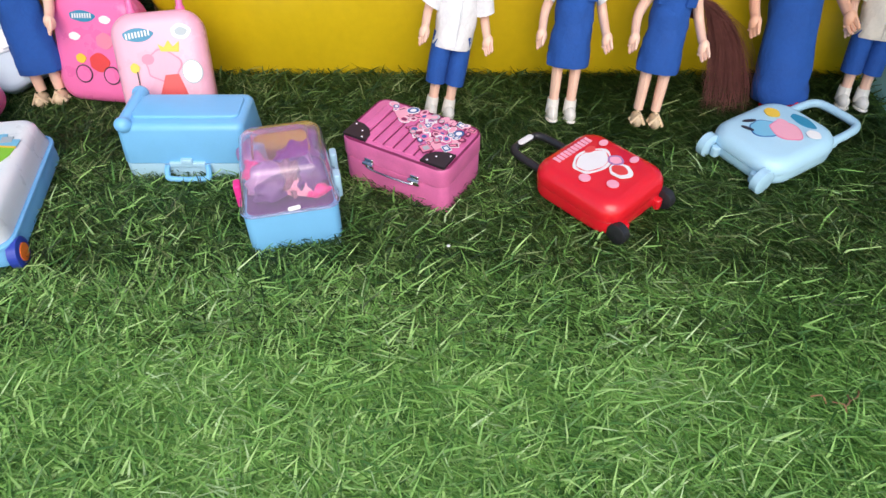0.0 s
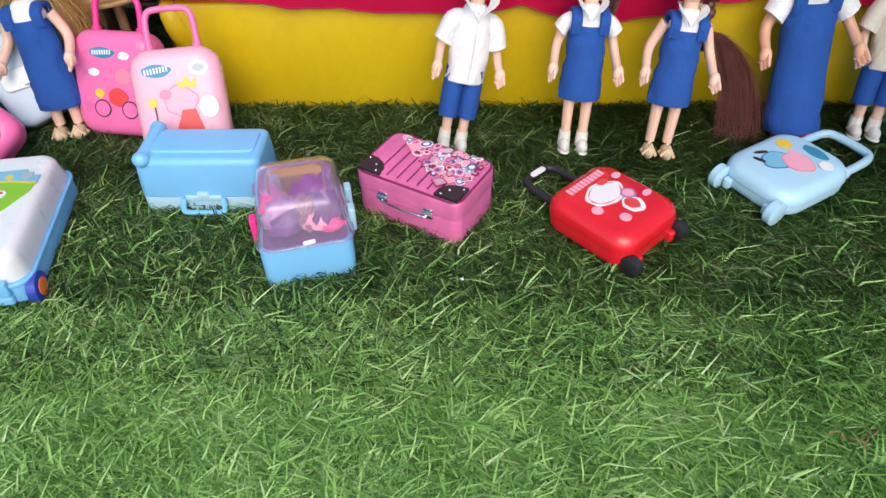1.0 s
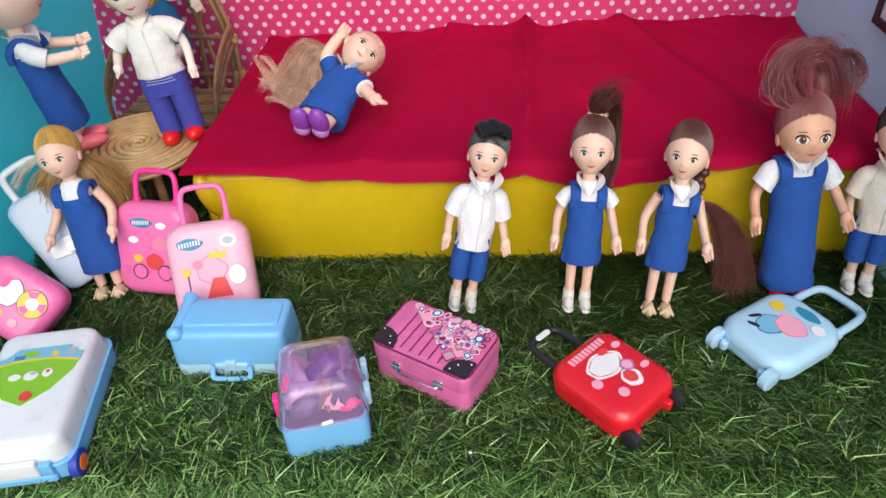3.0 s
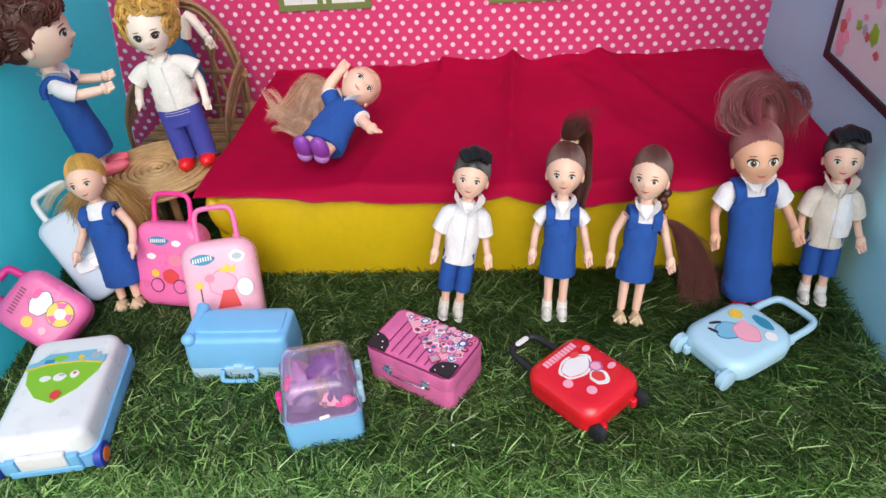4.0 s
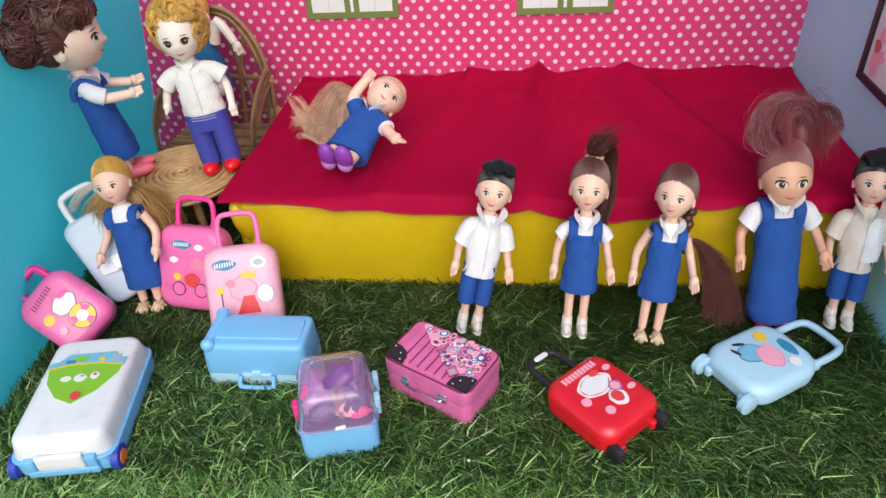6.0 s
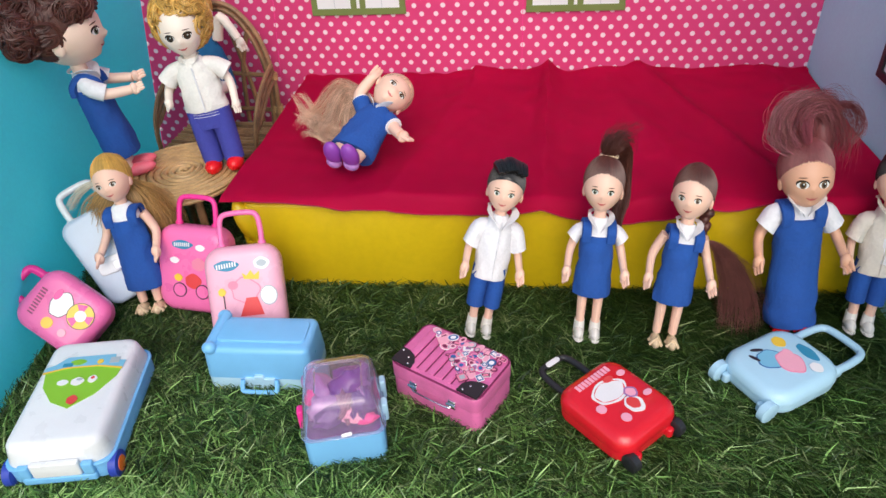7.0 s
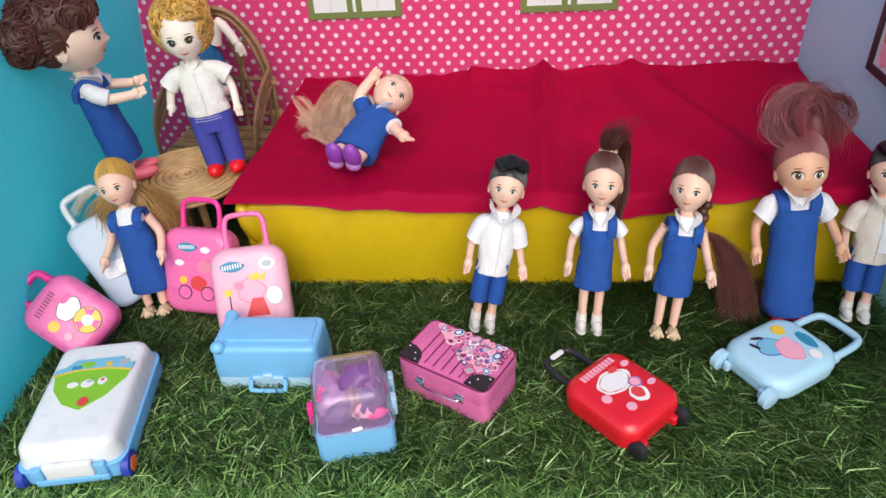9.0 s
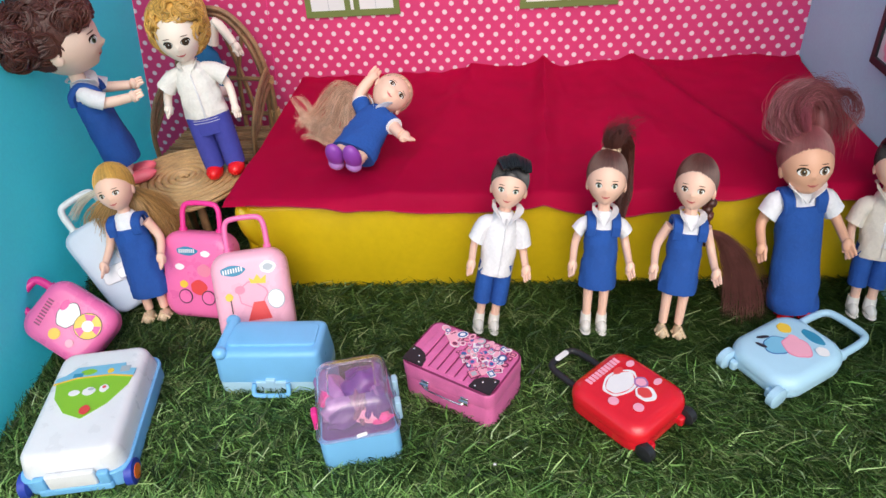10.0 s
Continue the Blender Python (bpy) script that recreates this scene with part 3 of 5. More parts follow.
BIKE = [("print_white", badge(0.0095, 0.0195, 0.004, 0.0025)), ("print_teal", badge(-0.006, 0.021, 0.009, 0.0035)), ("print_white", badge(-0.013, 0.008, 0.004, 0.0025)), ("print_rose", badge(0.008, 0.006, 0.006, 0.005)),
        ("print_dark", disc(-0.009, -0.016, 0.006)), ("pink", disc(-0.009, -0.016, 0.0052)), ("print_yellow", badge(-0.010, -0.006, 0.0035, 0.003)), ("print_red", badge(0.003, -0.008, 0.007, 0.006)),
        ("print_dark", disc(0.011, -0.016, 0.006)), ("pink", disc(0.011, -0.016, 0.0052))]
BIKE += [("print_white", b) for b in bars(-0.006, 0.0212, 8, 0.0009, 0.0030, 0.0009, 0.06)]
soft_case("suitcase", pose(-0.232, 0.4690, -0.004, 66, 0, -8) @ pose(0, 0.035, 0), "bright pink toy trolley case standing behind another case", 0.061, 0.070, 0.021, M["pink"], M["magenta"], BIKE,
          (0.032, 0.024, 0.0021, 0.008, M["magenta"]), None, rc=0.014)
# pink case tipped against the left wall
soft_case("suitcase", pose(-0.2970, 0.424, 0.005, 0, 0, 22) @ pose(0, 0, 0, 48, 0, 0) @ pose(0, 0, 0, 0, 0, 41) @ pose(0, 0.027, 0), "pink toy trolley case tipped against the turquoise wall", 0.049, 0.058, 0.026, M["pink"], M["magenta"],
          [("tin_dark", b) for b in bars(-0.003, 0.0185, 9, 0.0010, 0.0045, 0.0014, 0.12)] + [("print_yellow", disc(-0.012, 0.003, 0.0042)), ("print_dark", badge(0.004, 0.003, 0.0100, 0.0078)), ("print_white", badge(0.004, 0.003, 0.0095, 0.0073)), ("magenta", disc(0.009, 0.0095, 0.0045, 0.0025)), ("print_dark", disc(0.005, -0.013, 0.0100)),
           ("print_yellow", disc(0.005, -0.013, 0.0095)), ("magenta", [(0.005, -0.013), (0.0145, -0.013), (0.011, -0.0055)]), ("magenta", [(0.005, -0.013), (-0.0015, -0.0062), (-0.0045, -0.013)]), ("magenta", [(0.005, -0.013), (0.003, -0.0222), (0.010, -0.0210)]), ("print_white", disc(0.005, -0.013, 0.0042)), ("print_pink", disc(-0.012, -0.010, 0.003))],
          (0.024, 0.017, 0.0032, 0.010, M["magenta"]), None, rc=0.013)


def grey_case(m):
    ob = thing("suitcase", m, "pale grey plastic toy case leaning on the wall", "suitcase", "toy suitcases")
    bm = bmesh.new()
    slab(bm, 0.052, 0.076, 0, 0.024, 0.010, 0.003, 0.004)
    part("shell", bm, M["grey"], ob)
    bm = bmesh.new()
    slab(bm, 0.024, 0.014, 0.024, 0.0262, 0.003, 0.0003, 0.0008, m=pose(-0.006, -0.008, 0, 0, 0, -12))
    slab(bm, 0.010, 0.008, 0.0255, 0.029, 0.002, 0.0003, 0.0008, m=pose(-0.002, -0.010, 0))
    part("latch", bm, M["white"], ob)
    loop_handle(ob, 0.036, 0.030, 0.024, 0.0028, 0.010, M["white"])
    return ob


grey_case(pose(-0.286, 0.480, 0.004, 0, 0, 28) @ pose(0, 0, 0, 56, 0, 0) @ pose(0, 0, 0, 0, 0, 18) @ pose(0, 0.038, 0))


def white_case(m):
    ob = thing("suitcase", m, "white and blue toy case with shield picture on grass", "suitcase", "toy suitcases")
    w, l = 0.066, 0.100
    bm = bmesh.new()
    slab(bm, w, l, 0.002, 0.014, 0.009, 0.002, 0.0008)
    part("base", bm, M["sky"], ob, "blue plastic base")
    bm = bmesh.new()
    slab(bm, w + 0.002, l + 0.002, 0.0142, 0.0165, 0.010, 0.0005, 0.0008)
    part("rim", bm, M["sky"], ob)
    bm = bmesh.new()
    slab(bm, w - 0.0015, l - 0.0015, 0.0166, 0.033, 0.010, 0.0004, 0.006, taper=0.002, n=7)
    part("lid", bm, M["white"], ob, "white plastic lid")
    sh = [(-0.023, 0.013), (-0.018, 0.015), (-0.012, 0.021), (0.018, 0.021), (0.019, 0.016), (0.026, 0.015), (0.024, 0.002), (0.015, -0.012), (0.002, -0.022), (-0.010, -0.016), (-0.019, -0.004)]
    top = [(-0.0235, 0.008), (-0.023, 0.013), (-0.018, 0.015), (-0.012, 0.021), (0.018, 0.021), (0.019, 0.016), (0.026, 0.015), (0.0255, 0.008), (0.01, 0.0115), (-0.01, 0.0115)]
    ms = pose(0, 0.012, 0)
    shapes = [("print_green", sh), ("print_blue", top), ("print_yellow", [(-0.0235, 0.0075), (-0.01, 0.011), (0.01, 0.011), (0.0255, 0.0075), (0.0255, 0.009), (0.01, 0.0123), (-0.01, 0.0123), (-0.0235, 0.009)]),
              ("print_green", badge(-0.004, 0.016, 0.005, 0.0025)), ("print_grey", quad(0.016, 0.013, 0.022, 0.018)), ("print_teal", quad(-0.013, 0.0125, -0.007, 0.0155)), ("print_yellow", disc(0.010, 0.015, 0.002)),
              ("print_white", badge(-0.008, -0.001, 0.0035, 0.0022)), ("print_white", badge(0.001, -0.001, 0.004, 0.0032)), ("print_grey", badge(0.002, 0.0005, 0.002, 0.001)), ("print_white", badge(0.010, 0.000, 0.0028, 0.003)),
              ("print_red", disc(0.010, 0.001, 0.0012)), ("print_red", badge(0.003, -0.016, 0.0032, 0.0034))]
    shapes = [(k, [(x * 1.08 - 0.001, y * 1.1 + 0.006) for x, y in o]) for k, o in shapes]
    stickers(ob, "shield_picture", shapes, 0.0332)
    bm = bmesh.new()
    slab(bm, 0.030, 0.004, 0.010, 0.0215, 0.0015, 0.0006, 0.0008, m=pose(0.0, -l / 2 - 0.001, 0))
    part("latch", bm, M["white"], ob, "white plastic latch")
    bm = bmesh.new()
    for s in (-1, 1):
        slab(bm, 0.007, 0.004, 0.010, 0.0195, 0.0012, 0.0006, 0.0008, m=pose(s * 0.0195, -l / 2 - 0.001, 0))
    slab(bm, 0.046, 0.005, 0.004, 0.0095, 0.002, 0.001, 0.001, m=pose(0, -l / 2 - 0.0005, 0))
    part("latch_mount", bm, M["sky"], ob)
    for s in (-1, 1):
        wheel(ob, (s * (w / 2 - 0.0005), -l / 2 + 0.006, 0.0075), 0.0085, 0.006, (s, 0, 0), M["navy"], M["orange"])
    return ob


white_case(pose(-0.2655, 0.343, 0.0, 0, 0, 9))


def blue_case(m):
    ob = thing("suitcase", m, "sky blue plastic toy case with a drop handle", "suitcase", "toy suitcases")
    w, d = 0.077, 0.038
    bm = bmesh.new()
    slab(bm, w, d, -0.003, 0.0095, 0.005, 0.001, 0.0004)
    part("base", bm, M["pale"], ob, "paler translucent blue base")
    bm = bmesh.new()
    slab(bm, w + 0.001, d + 0.001, 0.010, 0.036, 0.006, 0.0004, 0.004, taper=0.0015)
    part("lid", bm, M["sky"], ob)
    bm = bmesh.new()
    slab(bm, w - 0.014, d - 0.016, 0.0355, 0.0375, 0.004, 0.0003, 0.001, m=pose(0.002, 0.001, 0))
    part("panel", bm, M["sky"], ob)
    bm = bmesh.new()
    tube(bm, [(-0.033, -0.017, 0.034), (-0.031, 0.016, 0.036)], 0.0042, 12)
    for yy in (-0.016, 0.017):
        ball(bm, (-0.032, yy, 0.0355), (0.0052, 0.0046, 0.0048))
    part("feet_bar", bm, M["sky"], ob)
    bm = bmesh.new()
    y = -d / 2 - 0.0015
    tube(bm, spline([(-0.012, y, 0.010), (-0.0125, y - 0.003, 0.005), (-0.010, y - 0.0045, 0.0028), (0.010, y - 0.0045, 0.0028), (0.0125, y - 0.003, 0.005), (0.012, y, 0.010)], 4), 0.0017, 8)
    part("handle", bm, M["sky"], ob)
    bm = bmesh.new()
    slab(bm, 0.022, 0.003, 0.0085, 0.0115, 0.001, 0.0005, 0.0005, m=pose(0, y + 0.001, 0))
    slab(bm, 0.007, 0.004, 0.0105, 0.014, 0.001, 0.0005, 0.0008, m=pose(0, y + 0.001, 0))
    part("latch", bm, M["pale"], ob)
    return ob


blue_case(pose(-0.1545, 0.3965, 0.0, 0, 0, 0))


def clear_case(m):
    ob = thing("suitcase", m, "pale blue toy case with clear lid, purple things inside", "suitcase", "toy suitcases")
    w, l, hb, ht = 0.0500, 0.0490, 0.0240, 0.052
    bm = bmesh.new()
    slab(bm, w, l, -0.004, hb, 0.005, 0.001, 0.0006)
    part("base", bm, M["sky"], ob, "pale blue plastic base")
    bm = bmesh.new()
    out = [(0.000, hb + 0.0006), (0.0006, hb + 0.004), (0.003, ht - 0.005), (0.0055, ht - 0.0015), (0.010, ht)]
    bridge(bm, [rrect(w - 2 * i, l - 2 * i, 0.006, z, 6) for i, z in out] + [rrect(w - 0.002 - 2 * i, l - 0.002 - 2 * i, 0.005, z - 0.001, 6) for i, z in out[::-1]], caps=False)
    top = rrect(w - 0.020, l - 0.020, 0.006, ht, 6)
    bm.faces.new([bm.verts.new(p) for p in top])
    bmesh.ops.remove_doubles(bm, verts=bm.verts, dist=0.00002)
    lid = part("lid", bm, M["clear"], ob, "clear plastic lid")
    lid.visible_shadow = False
    bm = bmesh.new()
    ring = rrect(w + 0.001, l + 0.001, 0.006, hb + 0.001, 6)
    tube(bm, ring, 0.0008, 6, closed=True)
    part("rim", bm, M["clear"], ob)
    for s, ys in ((1, (0.012, -0.007)), (-1, (-0.004,))):
        for y in ys:
            bm = bmesh.new()
            slab(bm, 0.004, 0.007, 0.018, 0.033, 0.0015, 0.0008, 0.001, m=pose(s * (w / 2 + 0.0014), y, 0))
            part("clip", bm, M["pale"] if s > 0 else M["magenta"], ob)
    # lining and small goods inside
    bm = bmesh.new()
    slab(bm, w - 0.004, l - 0.004, hb - 0.002, hb + 0.0008, 0.005, 0.0003, 0.0004)
    part("lining", bm, M["purple"], ob)
    def crumple(p):
        g = 1 + 0.42 * noise.noise(p * 1.6 + Vector((fold_at, 0, 0))) + 0.06 * noise.noise(p * 4.1)
        return p * g

    for fold_at, (key, c, r, turn) in enumerate((("purple", (0.008, 0.010, 0.036), (0.014, 0.011, 0.009), 8), ("lilac", (-0.013, 0.010, 0.033), (0.010, 0.012, 0.008), 30), ("purple", (0.013, -0.007, 0.033), (0.007, 0.013, 0.007), -12),
                                                 ("dusk", (0.000, 0.000, 0.032), (0.005, 0.017, 0.008), 10), ("lilac", (-0.010, -0.005, 0.032), (0.011, 0.007, 0.006), 35), ("magenta", (-0.017, 0.001, 0.033), (0.005, 0.005, 0.005), 0),
                                                 ("purple", (-0.006, -0.013, 0.031), (0.012, 0.006, 0.005), 20), ("print_pink", (0.006, -0.015, 0.030), (0.010, 0.004, 0.004), -15), ("magenta", (0.015, -0.018, 0.029), (0.006, 0.003, 0.003), 10),
                                                 ("dusk", (0.004, -0.008, 0.035), (0.002, 0.012, 0.003), -20), ("lilac", (0.012, 0.002, 0.038), (0.002, 0.011, 0.003), 12))):
        bm = bmesh.new()
        ball(bm, (c[0], c[1], c[2] + 0.0025), (r[0] * 1.1, r[1] * 1.1, r[2] * 1.15), 0, 22, 14, crumple, pose(0, 0, 0, 0, 0, turn).to_3x3())
        part("toy_piece", bm, M[key], ob)
    for x, turn in ((0.002, 9),):
        bm = bmesh.new()
        slab(bm, 0.0065, 0.0022, -0.0003, 0.0003, 0.0006, 0.0002, 0.0002, m=pose(x, -l / 2 - 0.0016, hb + 0.0045, 58, 0, turn))
        part("tag", bm, M["print_white"], ob, "torn white paper tag")
    for s in (-1, 1):
        wheel(ob, (s * (w / 2 - 0.004), -l / 2 + 0.002, -0.003), 0.004, 0.005, (1, 0, 0), M["pale"])
    return ob


clear_case(pose(-0.086, 0.3415, 0.0, 0, 0, 13))


def tin_case(m):
    ob = thing("suitcase", m, "pink tin toy case with stickers and ribbed lid", "suitcase", "toy suitcases")
    w, d, h = 0.070, 0.045, 0.030
    bm = bmesh.new()
    slab(bm, w, d, -0.004, 0.0165, 0.006, 0.0006, 0.0004)
    part("base", bm, M["tin"], ob)
    bm = bmesh.new()
    slab(bm, w + 0.0008, d + 0.0008, 0.0168, h, 0.006, 0.0005, 0.0022)
    part("lid", bm, M["tin"], ob)
    bm = bmesh.new()
    tube(bm, rrect(w - 0.001, d - 0.001, 0.006, h - 0.0006, 5), 0.0008, 6, closed=True)
    part("piping", bm, M["tin_dark"], ob)
    for k in range(8):
        bm = bmesh.new()
        x = -w / 2 + 0.010 + k * 0.0068
        ln = 0.017 if k > 2 else 0.032
        slab(bm, 0.0054, d - 0.007, h - 0.0006, h + 0.0008, 0.0012, 0.0001, 0.0006, m=pose(x, 0, 0))
        rib = part("rib", bm, M["tin"], ob)
        bm = bmesh.new()
        slab(bm, 0.0009, d - 0.008, h - 0.0005, h + 0.00025, 0.0003, 0.0001, 0.0001, m=pose(x + 0.0034, 0, 0))
        part("groove", bm, M["tin_dark"], rib)
    for sx in (-1, 1):
        bm = bmesh.new()
        pts = [(0, 0), (0.0155, 0), (0.015, 0.006), (0.0115, 0.0105), (0.006, 0.013), (0, 0.0135)]
        pts = [(sx * (w / 2 - 0.0012 - x), -d / 2 + 0.0012 + y) for x, y in pts]
        decal(bm, pts, h + 0.0008, 0, 0.0008)
        c = part("corner_guard", bm, M["frame_black"], ob, "dark printed corner with rivets", smooth=False)
        for a, b in ((0.012, 0.002), (0.009, 0.007), (0.002, 0.011)):
            bm = bmesh.new()
            ball(bm, (sx * (w / 2 - 0.0012 - a), -d / 2 + 0.0012 + b, h + 0.0016), (0.0008, 0.0008, 0.0005), u=8, v=6)
            part("rivet", bm, M["chrome"], c)
    rng = random.Random(7)
    keys = ["print_pink", "tin_dark", "print_pink", "print_grey", "print_rose", "print_white", "lilac", "print_pink", "print_navy", "tin"]
    shapes, put = [], []
    for k in range(400):
        x = rng.uniform(-0.024, w / 2 - 0.004)
        y = rng.uniform(-d / 2 + 0.004, d / 2 - 0.004)
        if y < d / 2 - 0.010 - 0.62 * (x + 0.022) or (x > w / 2 - 0.016 and y < -d / 2 + 0.016):
            continue
        r = rng.uniform(0.0018, 0.0042)
        if any((x - a) ** 2 + (y - b) ** 2 < (0.50 * (r + c)) ** 2 for a, b, c in put):
            continue
        put.append((x, y, r))
        q, turn = r * rng.uniform(0.5, 1), rng.uniform(0, 180)
        for f, key in ((1.0, ("print_white", "print_pink", "tin_dark")[k % 3]), (0.86, keys[k % 10]), (0.50, keys[(k * 3 + 1) % 10])):
            if len(put) % 3:
                o = disc(x, y, r * f, q * f, 14, turn)
            else:
                o = [(x + f * (r * a * math.cos(turn) - q * b * math.sin(turn)), y + f * (r * a * math.sin(turn) + q * b * math.cos(turn))) for a, b in ((-1, -1), (1, -1), (1, 1), (-1, 1))]
            shapes.append((key, o))
    stickers(ob, "sticker_sheet", shapes, h + 0.0011)
    y = -d / 2 - 0.0012
    bm = bmesh.new()
    tube(bm, spline([(-0.014, y, 0.0165), (-0.013, y - 0.0022, 0.0155), (0.013, y - 0.0022, 0.0155), (0.014, y, 0.0165)], 4), 0.0007, 6)
    part("handle", bm, M["chrome"], ob, "thin chrome wire handle")
    for sx in (-1, 1):
        bm = bmesh.new()
        slab(bm, 0.006, 0.0018, 0.0135, 0.0205, 0.001, 0.0004, 0.0005, m=pose(sx * 0.0155, y + 0.0006, 0))
        tube(bm, [(sx * 0.0155 - 0.0035, y - 0.0006, 0.0172), (sx * 0.0155 + 0.0035, y - 0.0006, 0.0172)], 0.0011, 8)
        part("latch", bm, M["chrome"], ob)
    return ob


tin_case(pose(-0.0195, 0.381, 0.0, 0, 0, -29.5))


# ---------------------------------------------------------------- rattan furniture
def rattan_table(m):
    ob = thing("side_table", m, "round pale rattan toy table with coiled top", "table")
    r, z = 0.0495, 0.079
    bm = bmesh.new()
    turns = 8
    pts = []
    for k in range(turns * 28 + 1):
        a = 2 * math.pi * k / 28
        q = 0.0015 + (r - 0.0035) * k / (turns * 28)
        pts.append((q * math.cos(a), q * math.sin(a), z - 0.0031 + 0.0004 * math.sin(a * 3.1)))
    tube(bm, pts, 0.0027, 7)
    part("tabletop", bm, M["cane_pale"], ob)
    bm = bmesh.new()
    slab(bm, 2 * r - 0.006, 2 * r - 0.006, z - 0.006, z - 0.0035, r - 0.004, 0.0002, 0.0002, n=8)
    part("underlay", bm, M["cane"], ob)
    for dz in (-0.003, -0.0065):
        bm = bmesh.new()
        tube(bm, [(r * math.cos(2 * math.pi * k / 40), r * math.sin(2 * math.pi * k / 40), z + dz) for k in range(40)], 0.0022, 7, closed=True)
        part("rim", bm, M["cane_pale"], ob)
    for k in range(4):
        a = radians(35 + 90 * k)
        c, s = math.cos(a), math.sin(a)
        bm = bmesh.new()
        tube(bm, [(0.036 * c, 0.036 * s, z - 0.004), (0.038 * c, 0.038 * s, 0.04), (0.040 * c, 0.040 * s, TURF)], 0.0036, 9)
        part("leg", bm, M["cane"], ob)
    return ob


rattan_table(pose(-0.262, 0.553, 0, 0, 0, 0))


def rattan_chair(m):
    ob = thing("armchair", m, "brown rattan toy armchair with a hooped back", "chair")

    def rods(name, sets, r, label="", key="cane"):
        for pts in sets:
            bm = bmesh.new()
            tube(bm, spline(pts, 6), r, 7)
            part(name, bm, M[key], ob, label)

    w = 0.047
    for off, rr in ((0, 0.0030), (0.0055, 0.0026)):
        a = w - off
        rods("back_hoop", [[(-a, 0.030, 0.035), (-a - 0.002, 0.036, 0.090), (-a * 0.86, 0.040, 0.135 - off), (-a * 0.45, 0.042, 0.163 - off), (0, 0.042, 0.171 - off), (a * 0.45, 0.042, 0.163 - off), (a * 0.86, 0.040, 0.135 - off), (a + 0.002, 0.036, 0.090), (a, 0.030, 0.035)]], rr)
    for s in (-1, 1):
        for j, off in enumerate((0.0, 0.0068, 0.0150)):
            rods("arm_hoop", [[(s * (w + 0.002), 0.036, 0.112 - off), (s * (w + 0.004), 0.012, 0.108 - off), (s * (w + 0.005), -0.018, 0.092 - off), (s * (w + 0.004), -0.034, 0.062), (s * w, -0.036 + off * 0.4, TURF)]], 0.0024)
        rods("leg", [[(s * w, 0.032, 0.05), (s * w, 0.036, TURF)]], 0.0032)
        rods("side_rail", [[(s * w, -0.034, 0.044), (s * w, 0.034, 0.044)], [(s * w, -0.034, 0.018), (s * w, 0.034, 0.018)]], 0.0024)
        rods("splat", [[(s * 0.012, 0.038, 0.050), (s * 0.016, 0.041, 0.105), (s * 0.030, 0.042, 0.148)], [(s * 0.028, 0.037, 0.050), (s * 0.020, 0.041, 0.100), (s * 0.006, 0.042, 0.165)]], 0.0024)
    rods("back_rail", [[(-w, 0.039, 0.100), (0, 0.041, 0.101), (w, 0.039, 0.100)], [(-w, 0.036, 0.064), (0, 0.038, 0.064), (w, 0.036, 0.064)]], 0.0024)
    for k in range(11):
        y = -0.036 + k * 0.0068
        rods("seat_cane", [[(-w - 0.002, y, 0.050 + 0.0005 * (k % 2)), (0, y, 0.0485), (w + 0.002, y, 0.050)]], 0.0025, key="cane_mid" if k % 3 else "cane")
    for s in (-1, 1):
        # split-cane bindings round the joints
        for c, axis in (((s * (w + 0.001), 0.037, 0.100), (s * 0.02, 0.1, 1)), ((s * (w + 0.001), 0.036, 0.066), (0, 0, 1)), ((s * w, -0.036, 0.046), (0, 0, 1))):
            bm = bmesh.new()
            v = Vector(axis).normalized()
            for q in (-0.0028, -0.0009, 0.0009, 0.0028):
                u = v.orthogonal().normalized()
                tube(bm, [Vector(c) + v * q + (u * math.cos(2 * math.pi * n / 12) + v.cross(u) * math.sin(2 * math.pi * n / 12)) * 0.0044 for n in range(12)], 0.0010, 5, closed=True)
            part("binding", bm, M["cane_pale"], ob)
    for zz in (0.043, 0.036, 0.027, 0.018):
        rods("front_rail", [[(-w - 0.001, -0.037, zz), (0, -0.0375, zz - 0.0005), (w + 0.001, -0.037, zz)]], 0.0028, key="cane_mid")
    return ob


rattan_chair(pose(-0.272, 0.668, 0, 0, 0, -5))


